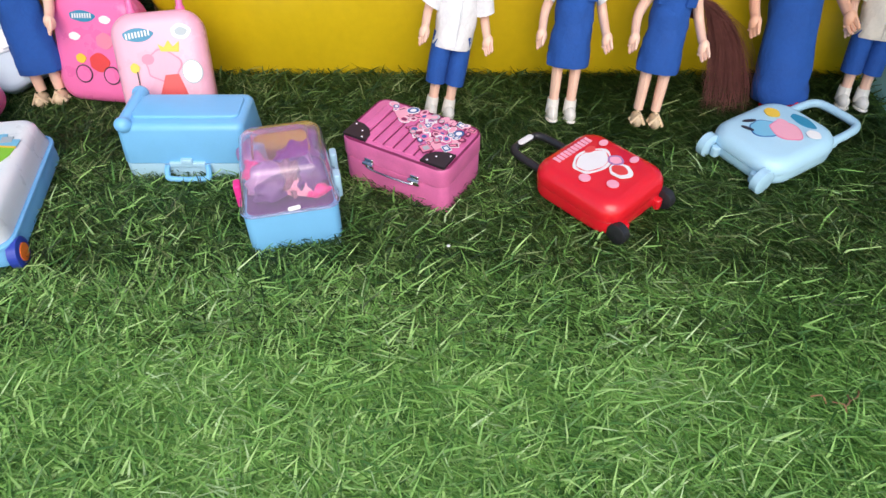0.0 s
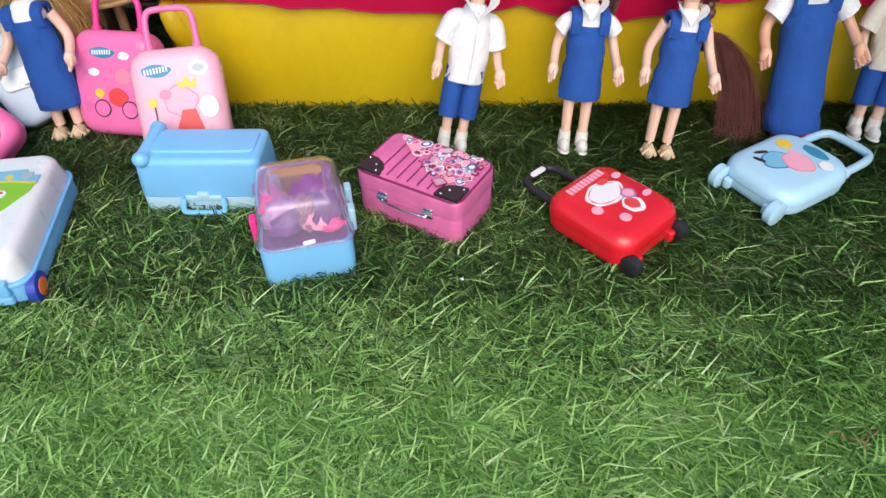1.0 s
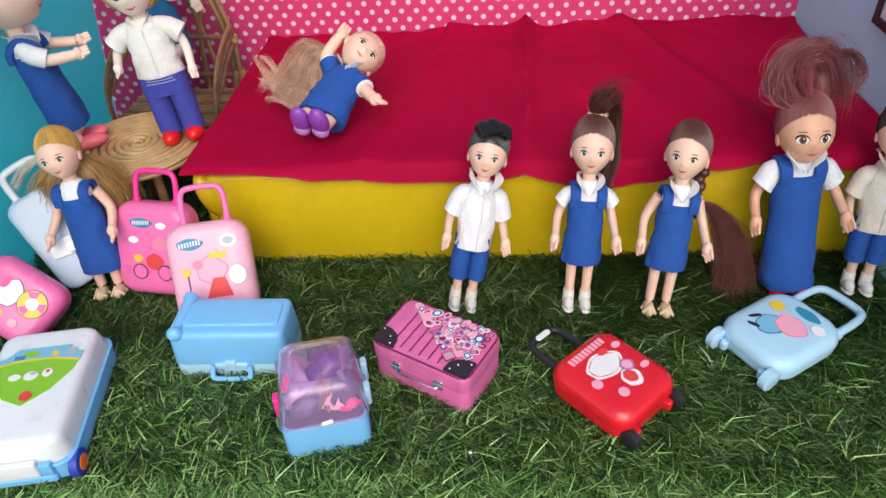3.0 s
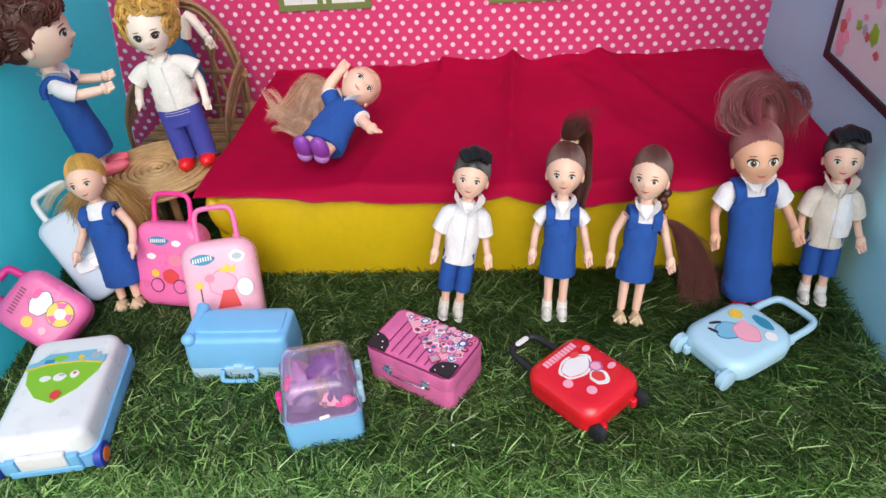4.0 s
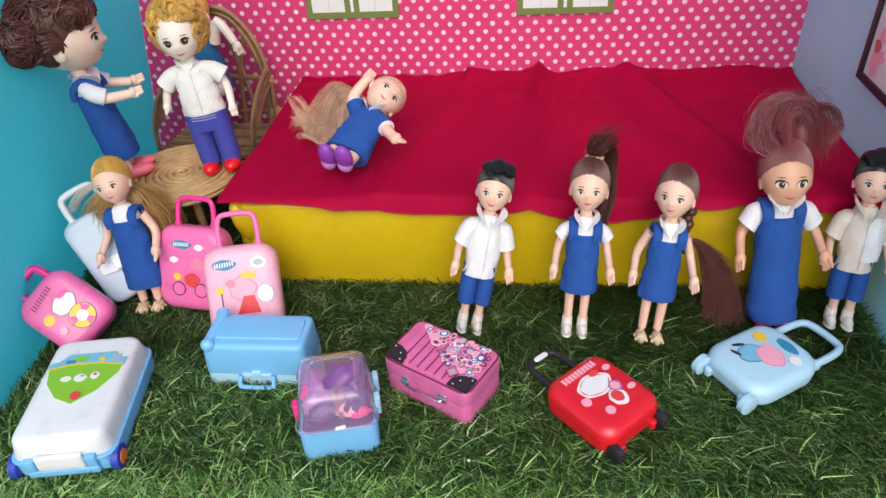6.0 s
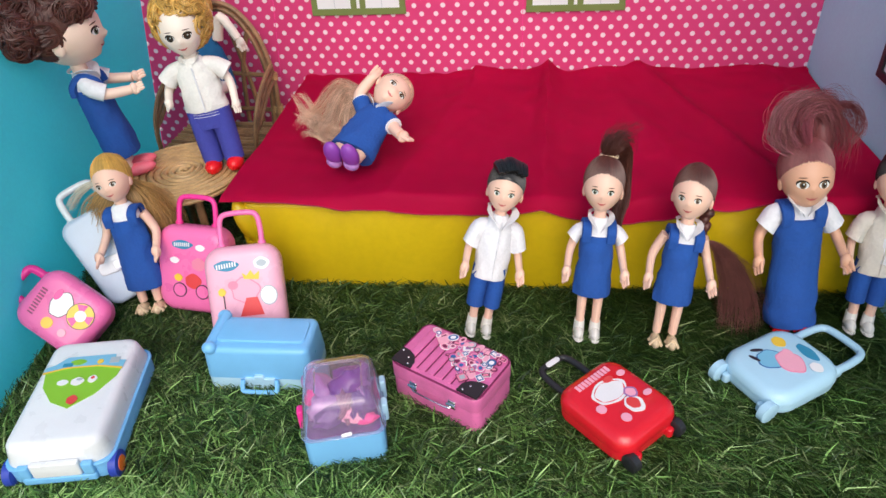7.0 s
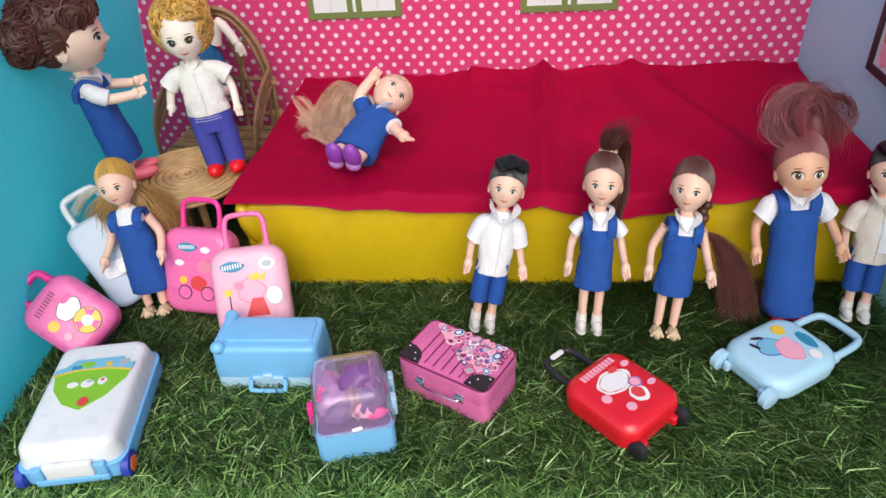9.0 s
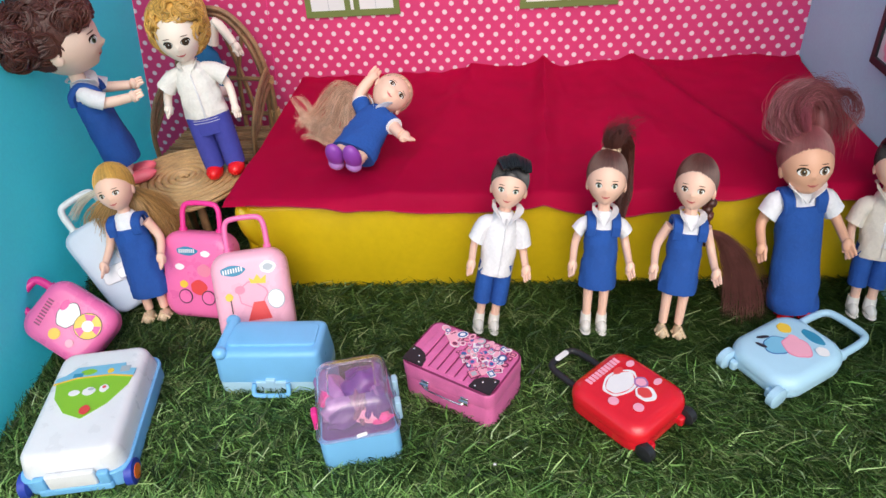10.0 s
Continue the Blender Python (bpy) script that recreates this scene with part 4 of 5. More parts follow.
# ---------------------------------------------------------------- dolls
class Doll:
    """One doll as a single mesh; facing -y, feet at z = 0."""

    def __init__(self):
        self.bm, self.keys = bmesh.new(), []

    def i(self, key):
        if key not in self.keys:
            self.keys.append(key)
        return self.keys.index(key)

    def limb(self, pts, r, key, n=10):
        tube(self.bm, spline(pts, 4) if len(pts) > 2 else pts, r if isinstance(r, (int, float)) else list(np.interp(np.linspace(0, 1, (len(pts) - 1) * 4 + 1 if len(pts) > 2 else 2), np.linspace(0, 1, len(r)), r)), n, self.i(key))

    def head(self, c, r, skin, turn=0.0, iris="iris", eye=1.0, tilt=0.0, nod=0.0, wide=1.0):
        """Head with painted eyes, brows and mouth as plain patches."""
        r = Vector(r)
        c = Vector(c)
        rot = pose(0, 0, 0, nod, tilt, turn).to_3x3()
        self.hc, self.hr, self.hm = c, r, rot

        def shape(p):
            q = p.copy()
            x, z = p.x, p.z
            if z < 0:
                q.x *= 1 - 0.26 * (-z) ** 1.8
                q.y *= 1 - 0.08 * z * z
            if p.y < -0.2:
                f = min(1.0, (-p.y - 0.2) / 0.3)
                q.y -= f * 0.15 * math.exp(-((x / 0.11) ** 2 + ((z + 0.34) / 0.11) ** 2))
                q.y -= f * 0.055 * math.exp(-((x / 0.17) ** 2 + ((z + 0.60) / 0.075) ** 2))
                q.y -= f * 0.16 * math.exp(-((x / 0.30) ** 2 + ((z + 0.90) / 0.16) ** 2))
                q.y += f * 0.045 * math.exp(-(((abs(x) - 0.36) / 0.2) ** 2 + ((z + 0.12) / 0.13) ** 2))
                q.y -= f * 0.03 * math.exp(-(((abs(x) - 0.45) / 0.2) ** 2 + ((z + 0.45) / 0.18) ** 2))
            return q

        ball(self.bm, c, tuple(r), self.i(skin), 40, 30, shape, rot)

        def patch(x, z, rx, rz, key, lift, turn_=0.0, n=12):
            vs = []
            for a, b in disc(x, z, rx, rz, n, turn_):
                y = -math.sqrt(max(0.0, 1 - a * a - b * b))
                q = shape(Vector((a, y, b))) * (1 + lift)
                vs.append(self.bm.verts.new(rot @ Vector((q.x * r.x, q.y * r.y, q.z * r.z)) + c))
            mid = Vector((x, -math.sqrt(max(0.0, 1 - x * x - z * z)), z))
            q = shape(mid) * (1 + lift * 1.1)
            top = self.bm.verts.new(rot @ Vector((q.x * r.x, q.y * r.y, q.z * r.z)) + c)
            for k in range(n):
                f = self.bm.faces.new((vs[k], vs[(k + 1) % n], top))
                f.material_index = self.i(key)

        for s in (-1, 1):
            patch(s * 0.39, -0.105, 0.190 * eye, 0.112 * eye, "eye", 0.010, s * 8)
            patch(s * 0.385, -0.140, 0.168 * eye, 0.092 * eye, "eyewhite", 0.017)
            patch(s * 0.38, -0.135, 0.095 * eye * wide, 0.095 * eye * min(1.1, wide), iris, 0.024)
            patch(s * 0.38, -0.135, 0.052 * eye, 0.056 * eye, "eye", 0.030)
            # white dot painted on as the highlight of the eye
            patch(s * 0.38 + 0.03, -0.100, 0.020 * eye, 0.020 * eye, "eyewhite", 0.036, 0, 8)
            patch(s * 0.40, 0.015 + 0.07 * eye, 0.16, 0.018, "brow", 0.010, s * -1)
            ball(self.bm, rot @ Vector((s * r.x * 0.95, r.y * 0.08, -r.z * 0.22)) + c, (r.x * 0.10, r.y * 0.17, r.z * 0.23), self.i(skin), 12, 8)
        patch(0, -0.615, 0.150, 0.042, "lip", 0.010)
        for s in (-1, 1):
            patch(s * 0.15, -0.590, 0.090, 0.022, "lip", 0.011, s * 22)

    def cap(self, key, back=0.24, up=0.20, grow=1.05, comb=90):
        """Hair lying on the head, with combed locks."""
        r, c, rot = self.hr, self.hc, self.hm
        ball(self.bm, rot @ Vector((0, r.y * back, r.z * up)) + c, tuple(r * grow), self.i(key), 48, 32, None, rot)
        rng = random.Random(11)
        for k in range(comb):
            # combed back from the hairline to the crown
            a = math.pi - 1.5 + 3.0 * k / max(1, comb - 1)
            low = -12 + 33 * math.cos(a + math.pi) ** 2 + rng.uniform(-2, 3)
            pts = []
            for s in range(5):
                th = radians(low + (86 - low) * s / 4)
                d = Vector((math.sin(a) * math.cos(th), math.cos(a) * math.cos(th), math.sin(th))) * grow * 1.006
                pts.append(rot @ Vector((d.x * r.x, r.y * back + d.y * r.y, r.z * up + d.z * r.z)) + c)
            tube(self.bm, spline(pts, 2), r.x * rng.uniform(0.014, 0.026), 4, self.i(key))
        for k in range(150):
            a = -1.9 + 3.8 * k / 149
            pts = []
            for s in range(6):
                t = s / 5
                th = radians(52 - 105 * t + rng.uniform(-4, 4))
                d = Vector((math.sin(a) * math.cos(th), math.cos(a) * math.cos(th) * 0.98, math.sin(th)))
                pts.append(rot @ Vector((d.x * r.x * grow * 1.005, r.y * back + d.y * r.y * grow * 1.005, r.z * up + d.z * r.z * grow * 1.005)) + c)
            tube(self.bm, spline(pts, 2), r.x * rng.uniform(0.010, 0.024), 4, self.i(key))

    def fringe(self, key, n, low, wide=1.2, seed=4):
        """Locks from the crown over the brow."""
        rng = random.Random(seed)
        r, c, rot = self.hr, self.hc, self.hm
        for k in range(n):
            a = math.pi - wide + 2 * wide * k / (n - 1)
            end = low + rng.uniform(-5, 5)
            pts = []
            for j in range(6):
                th = radians(84 + (end - 84) * j / 5)
                q = 1.07 + 0.03 * math.sin(math.pi * j / 5)
                d = Vector((math.sin(a) * math.cos(th), math.cos(a) * math.cos(th), math.sin(th))) * q
                pts.append(rot @ Vector((d.x * r.x, d.y * r.y, d.z * r.z)) + c)
            pts = spline(pts, 2)
            tube(self.bm, pts, [r.x * 0.055 * (1 - 0.6 * (j / (len(pts) - 1)) ** 2) for j in range(len(pts))], 5, self.i(key))

    def curls(self, key, n, c, r, ring, thick, seed=3, skip=None):
        """Loose ringlets over an oval volume."""
        rng = random.Random(seed)
        for k in range(n):
            v = Vector((rng.gauss(0, 1), rng.gauss(0, 1), rng.gauss(0, 1))).normalized()
            p = Vector((c[0] + v.x * r[0], c[1] + v.y * r[1], c[2] + v.z * r[2]))
            if skip and skip(p):
                continue
            u = v.orthogonal().normalized()
            u = u * math.cos(k) + v.cross(u) * math.sin(k)
            w = v.cross(u)
            q, span = ring * rng.uniform(0.8, 1.9), rng.uniform(2.6, 4.6)
            for j in range(4):
                # each curl is a bundle of fine strands
                off = (u * rng.uniform(-1, 1) + w * rng.uniform(-1, 1) + v * rng.uniform(-0.6, 1.2)) * thick
                ts = np.linspace(0, span, 12)
                tube(self.bm, [p + off + (u * math.cos(t) + w * math.sin(t)) * q * (1 - 0.05 * t) - v * q * 0.35 * abs(t / span - 0.5) for t in ts], [thick * 0.42 * (0.35 + math.sin(math.pi * (0.08 + 0.84 * t / span))) for t in ts], 5, self.i(key))

    def locks(self, key, path, n, spread, r, seed=1, wave=0.0, ends=1.0, flat=(1, 1, 1), ragged=0.0):
        """A bundle of strands along a path; spread one radius for each point of the path."""
        rng = random.Random(seed)
        for k in range(n):
            a, q = rng.uniform(0, 2 * math.pi), math.sqrt(rng.random())
            off = Vector((math.cos(a) * q * flat[0], math.sin(a) * q * flat[1], rng.uniform(-0.5, 0.5) * flat[2]))
            ph = rng.uniform(0, 6.28)
            m_ = len(path) - 1
            pts = [Vector(p) + off * s * rng.uniform(0.75, 1.1) + Vector((math.sin(ph + i * 1.9), math.cos(ph * 1.3 + i * 1.7), math.sin(ph * 0.7 + i * 2.3))) * wave * (i / m_) for i, (p, s) in enumerate(zip(path, spread))]
            pts = spline(pts, 4)
            pts = pts[:max(3, int(len(pts) * (1 - ragged * rng.random())))]
            rs = [r * (1 - (1 - ends) * (i / (len(pts) - 1)) ** 2) * rng.uniform(0.92, 1.0) for i in range(len(pts))]
            tube(self.bm, pts, rs, 3, self.i(key))

    def hand(self, p, way, k, key):
        p, way = Vector(p), Vector(way).normalized()
        side = way.orthogonal().normalized()
        ball(self.bm, p, (0.0036 * k, 0.0028 * k, 0.0042 * k), self.i(key), 10, 7)
        for j in range(3):
            q = p + side * (j - 1) * 0.0021 * k
            tube(self.bm, [q, q + way * 0.0052 * k, q + way * 0.0068 * k], [0.0014 * k, 0.0012 * k, 0.0007 * k], 6, self.i(key))
        tube(self.bm, [p, p + side * 0.004 * k + way * 0.002 * k], [0.0014 * k, 0.001 * k], 6, self.i(key))

    def done(self, m, label, slim=1.0, size=1.0):
        wide = 0.86 if slim < 0.8 else 0.89 if slim < 0.9 else 0.95
        for v in self.bm.verts:
            k = min(1.0, max(0.0, (v.co.z - 0.086) / 0.008)) if slim < 1 else 0.0
            v.co = Vector((v.co.x * (slim + (wide - slim) * k), v.co.y, v.co.z)) * size
        ob = part("doll", self.bm, [M[k] for k in self.keys], m=m)
        return tagged(ob, label, "doll", "dolls")


def small_doll(d, skin="skin", legs=True, k=1.0, arms=1.0, bend=(0.0, 0.0), shoe="shoe_white", hem=0.030):
    for s in (-1, 1):
        if legs:
            d.limb([(s * 0.0068 * k, 0, 0.010), (s * 0.0070 * k, 0, 0.030 * k), (s * 0.0072 * k, 0.0005, 0.048 * k)], [0.0036 * k, 0.0044 * k, 0.0050 * k], skin)
        ball(d.bm, (s * 0.0072 * k, -0.0030 * k, 0.0045 * k), (0.0046 * k, 0.0085 * k, 0.0048 * k), d.i(shoe), 12, 8)
        if shoe == "shoe_white":
            d.limb([(s * 0.0070 * k, 0.0008, 0.004), (s * 0.0070 * k, 0.0008, 0.013 * k)], [0.0052 * k, 0.0047 * k], shoe)
            ball(d.bm, (s * 0.0072 * k, -0.0030 * k, 0.0015 * k), (0.0052 * k, 0.0092 * k, 0.0018 * k), d.i(shoe), 12, 6)
        else:
            for q in (-0.0075, -0.0015):
                tube(d.bm, [(s * 0.0072 * k - 0.0052 * k, q * k, 0.003), (s * 0.0072 * k, q * k - 0.001, 0.0098 * k), (s * 0.0072 * k + 0.0052 * k, q * k, 0.003)], 0.0013, 6, d.i(shoe))
        sh = Vector((s * 0.0155 * k, 0, 0.0795 * k))
        el = Vector((s * 0.0215 * k * arms, 0.0015, 0.0650 * k))
        wr = Vector((s * 0.0240 * k * arms, -0.0105 * k - bend[0 if s < 0 else 1], 0.0545 * k))
        d.limb([sh, el, wr], [0.0040 * k, 0.0036 * k, 0.0029 * k], skin)
        d.hand(wr + (wr - el).normalized() * 0.003 * k, wr - el, k * 1.15, skin)
    d.limb([(0, 0.0005, 0.080 * k), (0, 0, 0.096 * k)], [0.0052 * k, 0.0048 * k], skin)


def collar(d, z, k=1.0, key="shirt"):
    """Two open pointed wings round the neck."""
    for s in (-1, 1):
        low, out = [], []
        for i in range(19):
            u = i / 18
            a = radians(7 + 173 * u)
            w = k * (0.0022 + 0.0050 * math.exp(-((u - 0.20) / 0.13) ** 2))
            rise = k * (0.0010 + 0.0026 * math.exp(-((u - 0.26) / 0.16) ** 2)) + 0.0006 * k * noise.noise((u * 9, s, z * 300))
            ry = 0.0096 if a < math.pi / 2 else 0.0078
            p = Vector((s * 0.0070 * k * math.sin(a), -ry * k * math.cos(a), z + k * (-0.0058 + 0.0100 * min(1.0, u * 2.4) ** 0.8)))
            low.append(p)
            out.append(p + Vector((s * math.sin(a), -0.75 * math.cos(a), 0)) * w + Vector((0, 0, rise)))
        thick = Vector((0, 0, -0.0005 * k))
        bridge(d.bm, [low, out, [p + thick for p in out], [p + thick for p in low]], d.i(key), closed=False)


def sleeves(d, k=1.0, key="shirt", wide=1.0, arms=1.0, low=0.066):
    for s in (-1, 1):
        d.limb([(s * 0.0070 * k, 0, 0.0800 * k), (s * 0.0165 * k, 0, 0.0775 * k), (s * 0.0212 * k * arms, -0.0005, low * k)], [0.0054 * k, 0.0062 * k * wide, 0.0068 * k * wide], key)


def pinafore(d, hem=0.034, k=1.0, wide=1.0, shirt="shirt"):
    """Blue pinafore dress over a white shirt."""
    w = wide * k
    rings = [(0, 0, hem * k, 0.0158 * w, 0.0105 * w), (0, 0, (hem + 0.001) * k, 0.0162 * w, 0.0108 * w), (0, 0, (hem + 0.018) * k, 0.0155 * w, 0.0104 * w), (0.0004, 0, 0.058 * k, 0.0140 * w, 0.0096 * w), (0, 0, 0.068 * k, 0.0142 * w, 0.0098 * w), (0, 0, 0.0765 * k, 0.0138 * w, 0.0097 * w), (0, 0, 0.0768 * k, 0.0128 * w, 0.0088 * w)]
    ovals(d.bm, rings, d.i("denim"), 20, crease=0.11)
    ovals(d.bm, [(0, 0, 0.070 * k, 0.0126 * k, 0.0086 * k), (0, 0, 0.080 * k, 0.0128 * k, 0.0086 * k), (0, 0.0004, 0.0855 * k, 0.0098 * k, 0.0074 * k), (0, 0.0004, 0.0885 * k, 0.0062 * k, 0.0058 * k)], d.i(shirt), 18, crease=0.05)
    for s in (-1, 1):
        # broad strap: several seams side by side
        for x in (0.0080, 0.0096, 0.0112, 0.0128):
            x = s * x * k
            tube(d.bm, spline([(x, -0.0076 * k, 0.0730 * k), (x, -0.0084 * k, 0.0810 * k), (x, -0.001 * k, 0.0862 * k - abs(x) * 0.10), (x, 0.0070 * k, 0.0825 * k), (x, 0.0076 * k, 0.0735 * k)], 4), 0.0017 * k, 7, d.i("denim"))


def boy(m, label, shirt="shirt", k=1.0, turn=0.0, open_=False):
    d = Doll()
    small_doll(d, k=k)
    for s in (-1, 1):
        d.limb([(s * 0.0074 * k, 0, 0.0225 * k), (s * 0.0076 * k, 0, 0.036 * k), (s * 0.0066 * k, 0, 0.052 * k)], [0.0078 * k, 0.0080 * k, 0.0084 * k], "denim", 12)
    ovals(d.bm, [(0, 0, 0.0445 * k, 0.0150 * k, 0.0106 * k), (0, 0, 0.0455 * k, 0.0154 * k, 0.0110 * k), (0.0004, 0, 0.058 * k, 0.0148 * k, 0.0104 * k), (0, 0, 0.072 * k, 0.0146 * k, 0.0100 * k), (0, 0, 0.081 * k, 0.0142 * k, 0.0094 * k), (0, 0, 0.0870 * k, 0.0095 * k, 0.0076 * k), (0, 0, 0.0895 * k, 0.0064 * k, 0.0060 * k)], d.i(shirt), 20, crease=0.13)
    sleeves(d, k, shirt, 1.1)
    collar(d, 0.0885 * k, k * 1.2, shirt)
    tube(d.bm, [(0.001, -0.0112 * k, 0.046 * k), (0.0012, -0.0108 * k, 0.066 * k), (0.0008, -0.0092 * k, 0.086 * k)], 0.0007, 5, d.i(shirt))
    if open_:
        ovals(d.bm, [(0.006 * k, -0.003, 0.054 * k, 0.0105 * k, 0.0095 * k), (0.006 * k, -0.003, 0.070 * k, 0.0105 * k, 0.0092 * k), (0.005 * k, -0.002, 0.084 * k, 0.0080 * k, 0.0070 * k)], d.i("shirt"), 14, crease=0.09)
    d.head((0, -0.0005, 0.1065 * k), (0.0138 * k, 0.0138 * k, 0.0152 * k), "skin", turn=turn, iris="iris_green", eye=0.92, nod=-8)
    d.cap("hair_black", 0.15, 0.25, 1.05, comb=110)
    rng = random.Random(3)
    for j in range(15):
        x = (j - 7) * 0.0015 * k
        d.limb([(x * 0.9, 0.006 * k, 0.1225 * k - abs(x) * 0.35), (x, -0.004 * k, 0.1265 * k - abs(x) * 0.3 + rng.uniform(0, 0.001)), (x * 0.95 + 0.002 * k, -0.0120 * k, 0.1225 * k - abs(x) * 0.3 + rng.uniform(-0.0006, 0.0010))], [0.0022 * k, 0.0026 * k, 0.0010 * k], "hair_black", 6)
    return d.done(m, label, slim=0.77, size=1.075)


boy(pose(-0.0055, 0.4425, -0.002, -16, 12, 4), "boy doll, white shirt and blue shorts, standing on grass", turn=-12)
boy(pose(0.2745, 0.4545, -0.002, -14, 0, -12), "boy doll in open cream shirt leaning by blue wall", "cream", turn=-8, open_=True)


def girl_up(m):
    d = Doll()
    small_doll(d)
    pinafore(d)
    sleeves(d, low=0.0725, wide=0.85)
    collar(d, 0.0862)
    d.head((0, -0.001, 0.1085), (0.0145, 0.0145, 0.0160), "skin", turn=-8, iris="iris_green", eye=0.9, nod=-8)
    d.cap("hair_brown", 0.20, 0.235, 1.05, comb=120)
    tube(d.bm, [(0.0025 + 0.0058 * math.cos(2 * math.pi * k / 16), 0.006 + 0.005 * math.sin(2 * math.pi * k / 16), 0.1272) for k in range(16)], 0.0017, 7, d.i("sandal"), closed=True)
    d.locks("hair_brown", [(0.003, 0.006, 0.1255), (0.003, 0.006, 0.131), (0.005, 0.008, 0.1365), (0.012, 0.012, 0.137), (0.018, 0.016, 0.130)], 420, [0.0035, 0.0075, 0.0095, 0.0090, 0.0075], 0.00017, 5, wave=0.0024, ends=0.3, ragged=0.5)
    d.locks("hair_brown", [(0.003, 0.006, 0.128), (0.004, 0.007, 0.138), (0.010, 0.010, 0.143), (0.018, 0.014, 0.141)], 90, [0.004, 0.008, 0.010, 0.010], 0.00010, 25, wave=0.0045, ends=0.3)
    d.locks("hair_brown", [(0.010, 0.012, 0.133), (0.0150, 0.016, 0.128), (0.0175, 0.018, 0.112), (0.0175, 0.017, 0.090), (0.0165, 0.015, 0.070)], 380, [0.007, 0.0065, 0.0055, 0.0055, 0.005], 0.00020, 6, wave=0.0014, ends=0.4)
    return d.done(m, "girl doll in blue pinafore with high brown ponytail", slim=0.77, size=1.075)


girl_up(pose(0.0760, 0.4405, -0.002, -16, 3, -2))


def girl_braid(m):
    d = Doll()
    small_doll(d, shoe="sandal", arms=1.05)
    pinafore(d)
    collar(d, 0.0855)
    d.head((-0.0005, -0.001, 0.1075), (0.0143, 0.0143, 0.0158), "skin", turn=-22, iris="iris", eye=0.95, nod=-8)
    d.cap("hair_brown", 0.20, 0.235, 1.05, comb=120)
    d.locks("hair_pink", [(0.002, -0.004, 0.1245), (0.008, 0.002, 0.1240), (0.012, 0.006, 0.118)], 5, [0.001, 0.001, 0.001], 0.0009, 4)
    path = [Vector((0.0125, 0.006, 0.104)), Vector((0.0150, 0.006, 0.092)), Vector((0.0165, 0.006, 0.080)), Vector((0.0185, 0.007, 0.068))]
    for j in range(9):
        t = j / 8 * 3
        a = int(min(2, t))
        p = path[a].lerp(path[a + 1], t - a)
        ball(d.bm, p + Vector((0.0012 * (-1) ** j, 0, 0)), (0.0044, 0.0042, 0.0036), d.i("hair_brown"), 9, 6)
    d.locks("hair_tail", [(0.0185, 0.007, 0.076), (0.033, 0.010, 0.071), (0.051, 0.014, 0.053), (0.064, 0.017, 0.028), (0.069, 0.016, 0.005)], 950, [0.003, 0.006, 0.013, 0.019, 0.022], 0.00019, 6, wave=0.0016, ends=0.3, flat=(1, 0.35, 0.3), ragged=0.35)
    d.locks("hair_tail", [(0.0185, 0.007, 0.076), (0.034, 0.010, 0.071), (0.053, 0.014, 0.054), (0.066, 0.017, 0.029), (0.072, 0.016, 0.010)], 110, [0.003, 0.008, 0.018, 0.026, 0.028], 0.00010, 16, wave=0.004, ends=0.3, flat=(1, 0.35, 0.4), ragged=0.5)
    return d.done(m, "girl doll in blue pinafore with long brown braid", slim=0.77, size=1.075)


girl_braid(pose(0.1305, 0.4335, -0.002, -16, 5, -4))


def girl_big(m):
    d = Doll()
    k = 1.12
    small_doll(d, "tan", k=k, arms=1.18, shoe="shoe_red")
    pinafore(d, hem=0.006, k=k, wide=1.13)
    sleeves(d, k, low=0.0700, wide=1.1, arms=1.08)
    collar(d, 0.0865 * k, k * 1.1)
    d.head((0.001, -0.002, 0.1130), (0.0178, 0.0172, 0.0196), "tan", turn=-2, iris="iris", eye=1.24, nod=-8)
    d.cap("hair_red", 0.20, 0.235, 1.05, comb=120)
    ball(d.bm, (-0.004, 0.010, 0.141), (0.013, 0.010, 0.013), d.i("hair_red"), 16, 12)
    ball(d.bm, (0.014, 0.015, 0.134), (0.009, 0.008, 0.015), d.i("hair_red"), 16, 12)
    path = [(-0.001, 0.003, 0.130), (-0.012, 0.006, 0.141), (-0.007, 0.010, 0.154), (0.008, 0.014, 0.157), (0.022, 0.016, 0.142), (0.026, 0.016, 0.118)]
    d.locks("hair_red", path, 800, [0.009, 0.013, 0.012, 0.012, 0.012, 0.010], 0.00017, 8, wave=0.0030, ends=0.3, ragged=0.3)
    d.locks("hair_pink", path[:5], 560, [0.009, 0.0135, 0.0125, 0.0125, 0.011], 0.00017, 9, wave=0.0030, ends=0.3, ragged=0.5)
    d.locks("hair_pink", [(-0.001, -0.004, 0.1335), (-0.003, -0.003, 0.141), (-0.005, 0.001, 0.150)], 130, [0.002, 0.004, 0.006], 0.00024, 19, wave=0.001, ends=0.5)
    d.locks("hair_red", path, 160, [0.010, 0.017, 0.017, 0.017, 0.017, 0.015], 0.00009, 28, wave=0.005, ends=0.3)
    d.locks("hair_red", [(0.016, 0.010, 0.154), (0.028, 0.014, 0.155), (0.037, 0.016, 0.148), (0.040, 0.016, 0.138), (0.034, 0.016, 0.130)], 70, [0.005, 0.005, 0.005, 0.005, 0.004], 0.00016, 10, wave=0.0015, ends=0.4)
    return d.done(m, "doll in long blue pinafore with piled auburn hair", slim=0.83, size=1.055)


girl_big(pose(0.225, 0.4535, -0.002, -13, -4, -2))


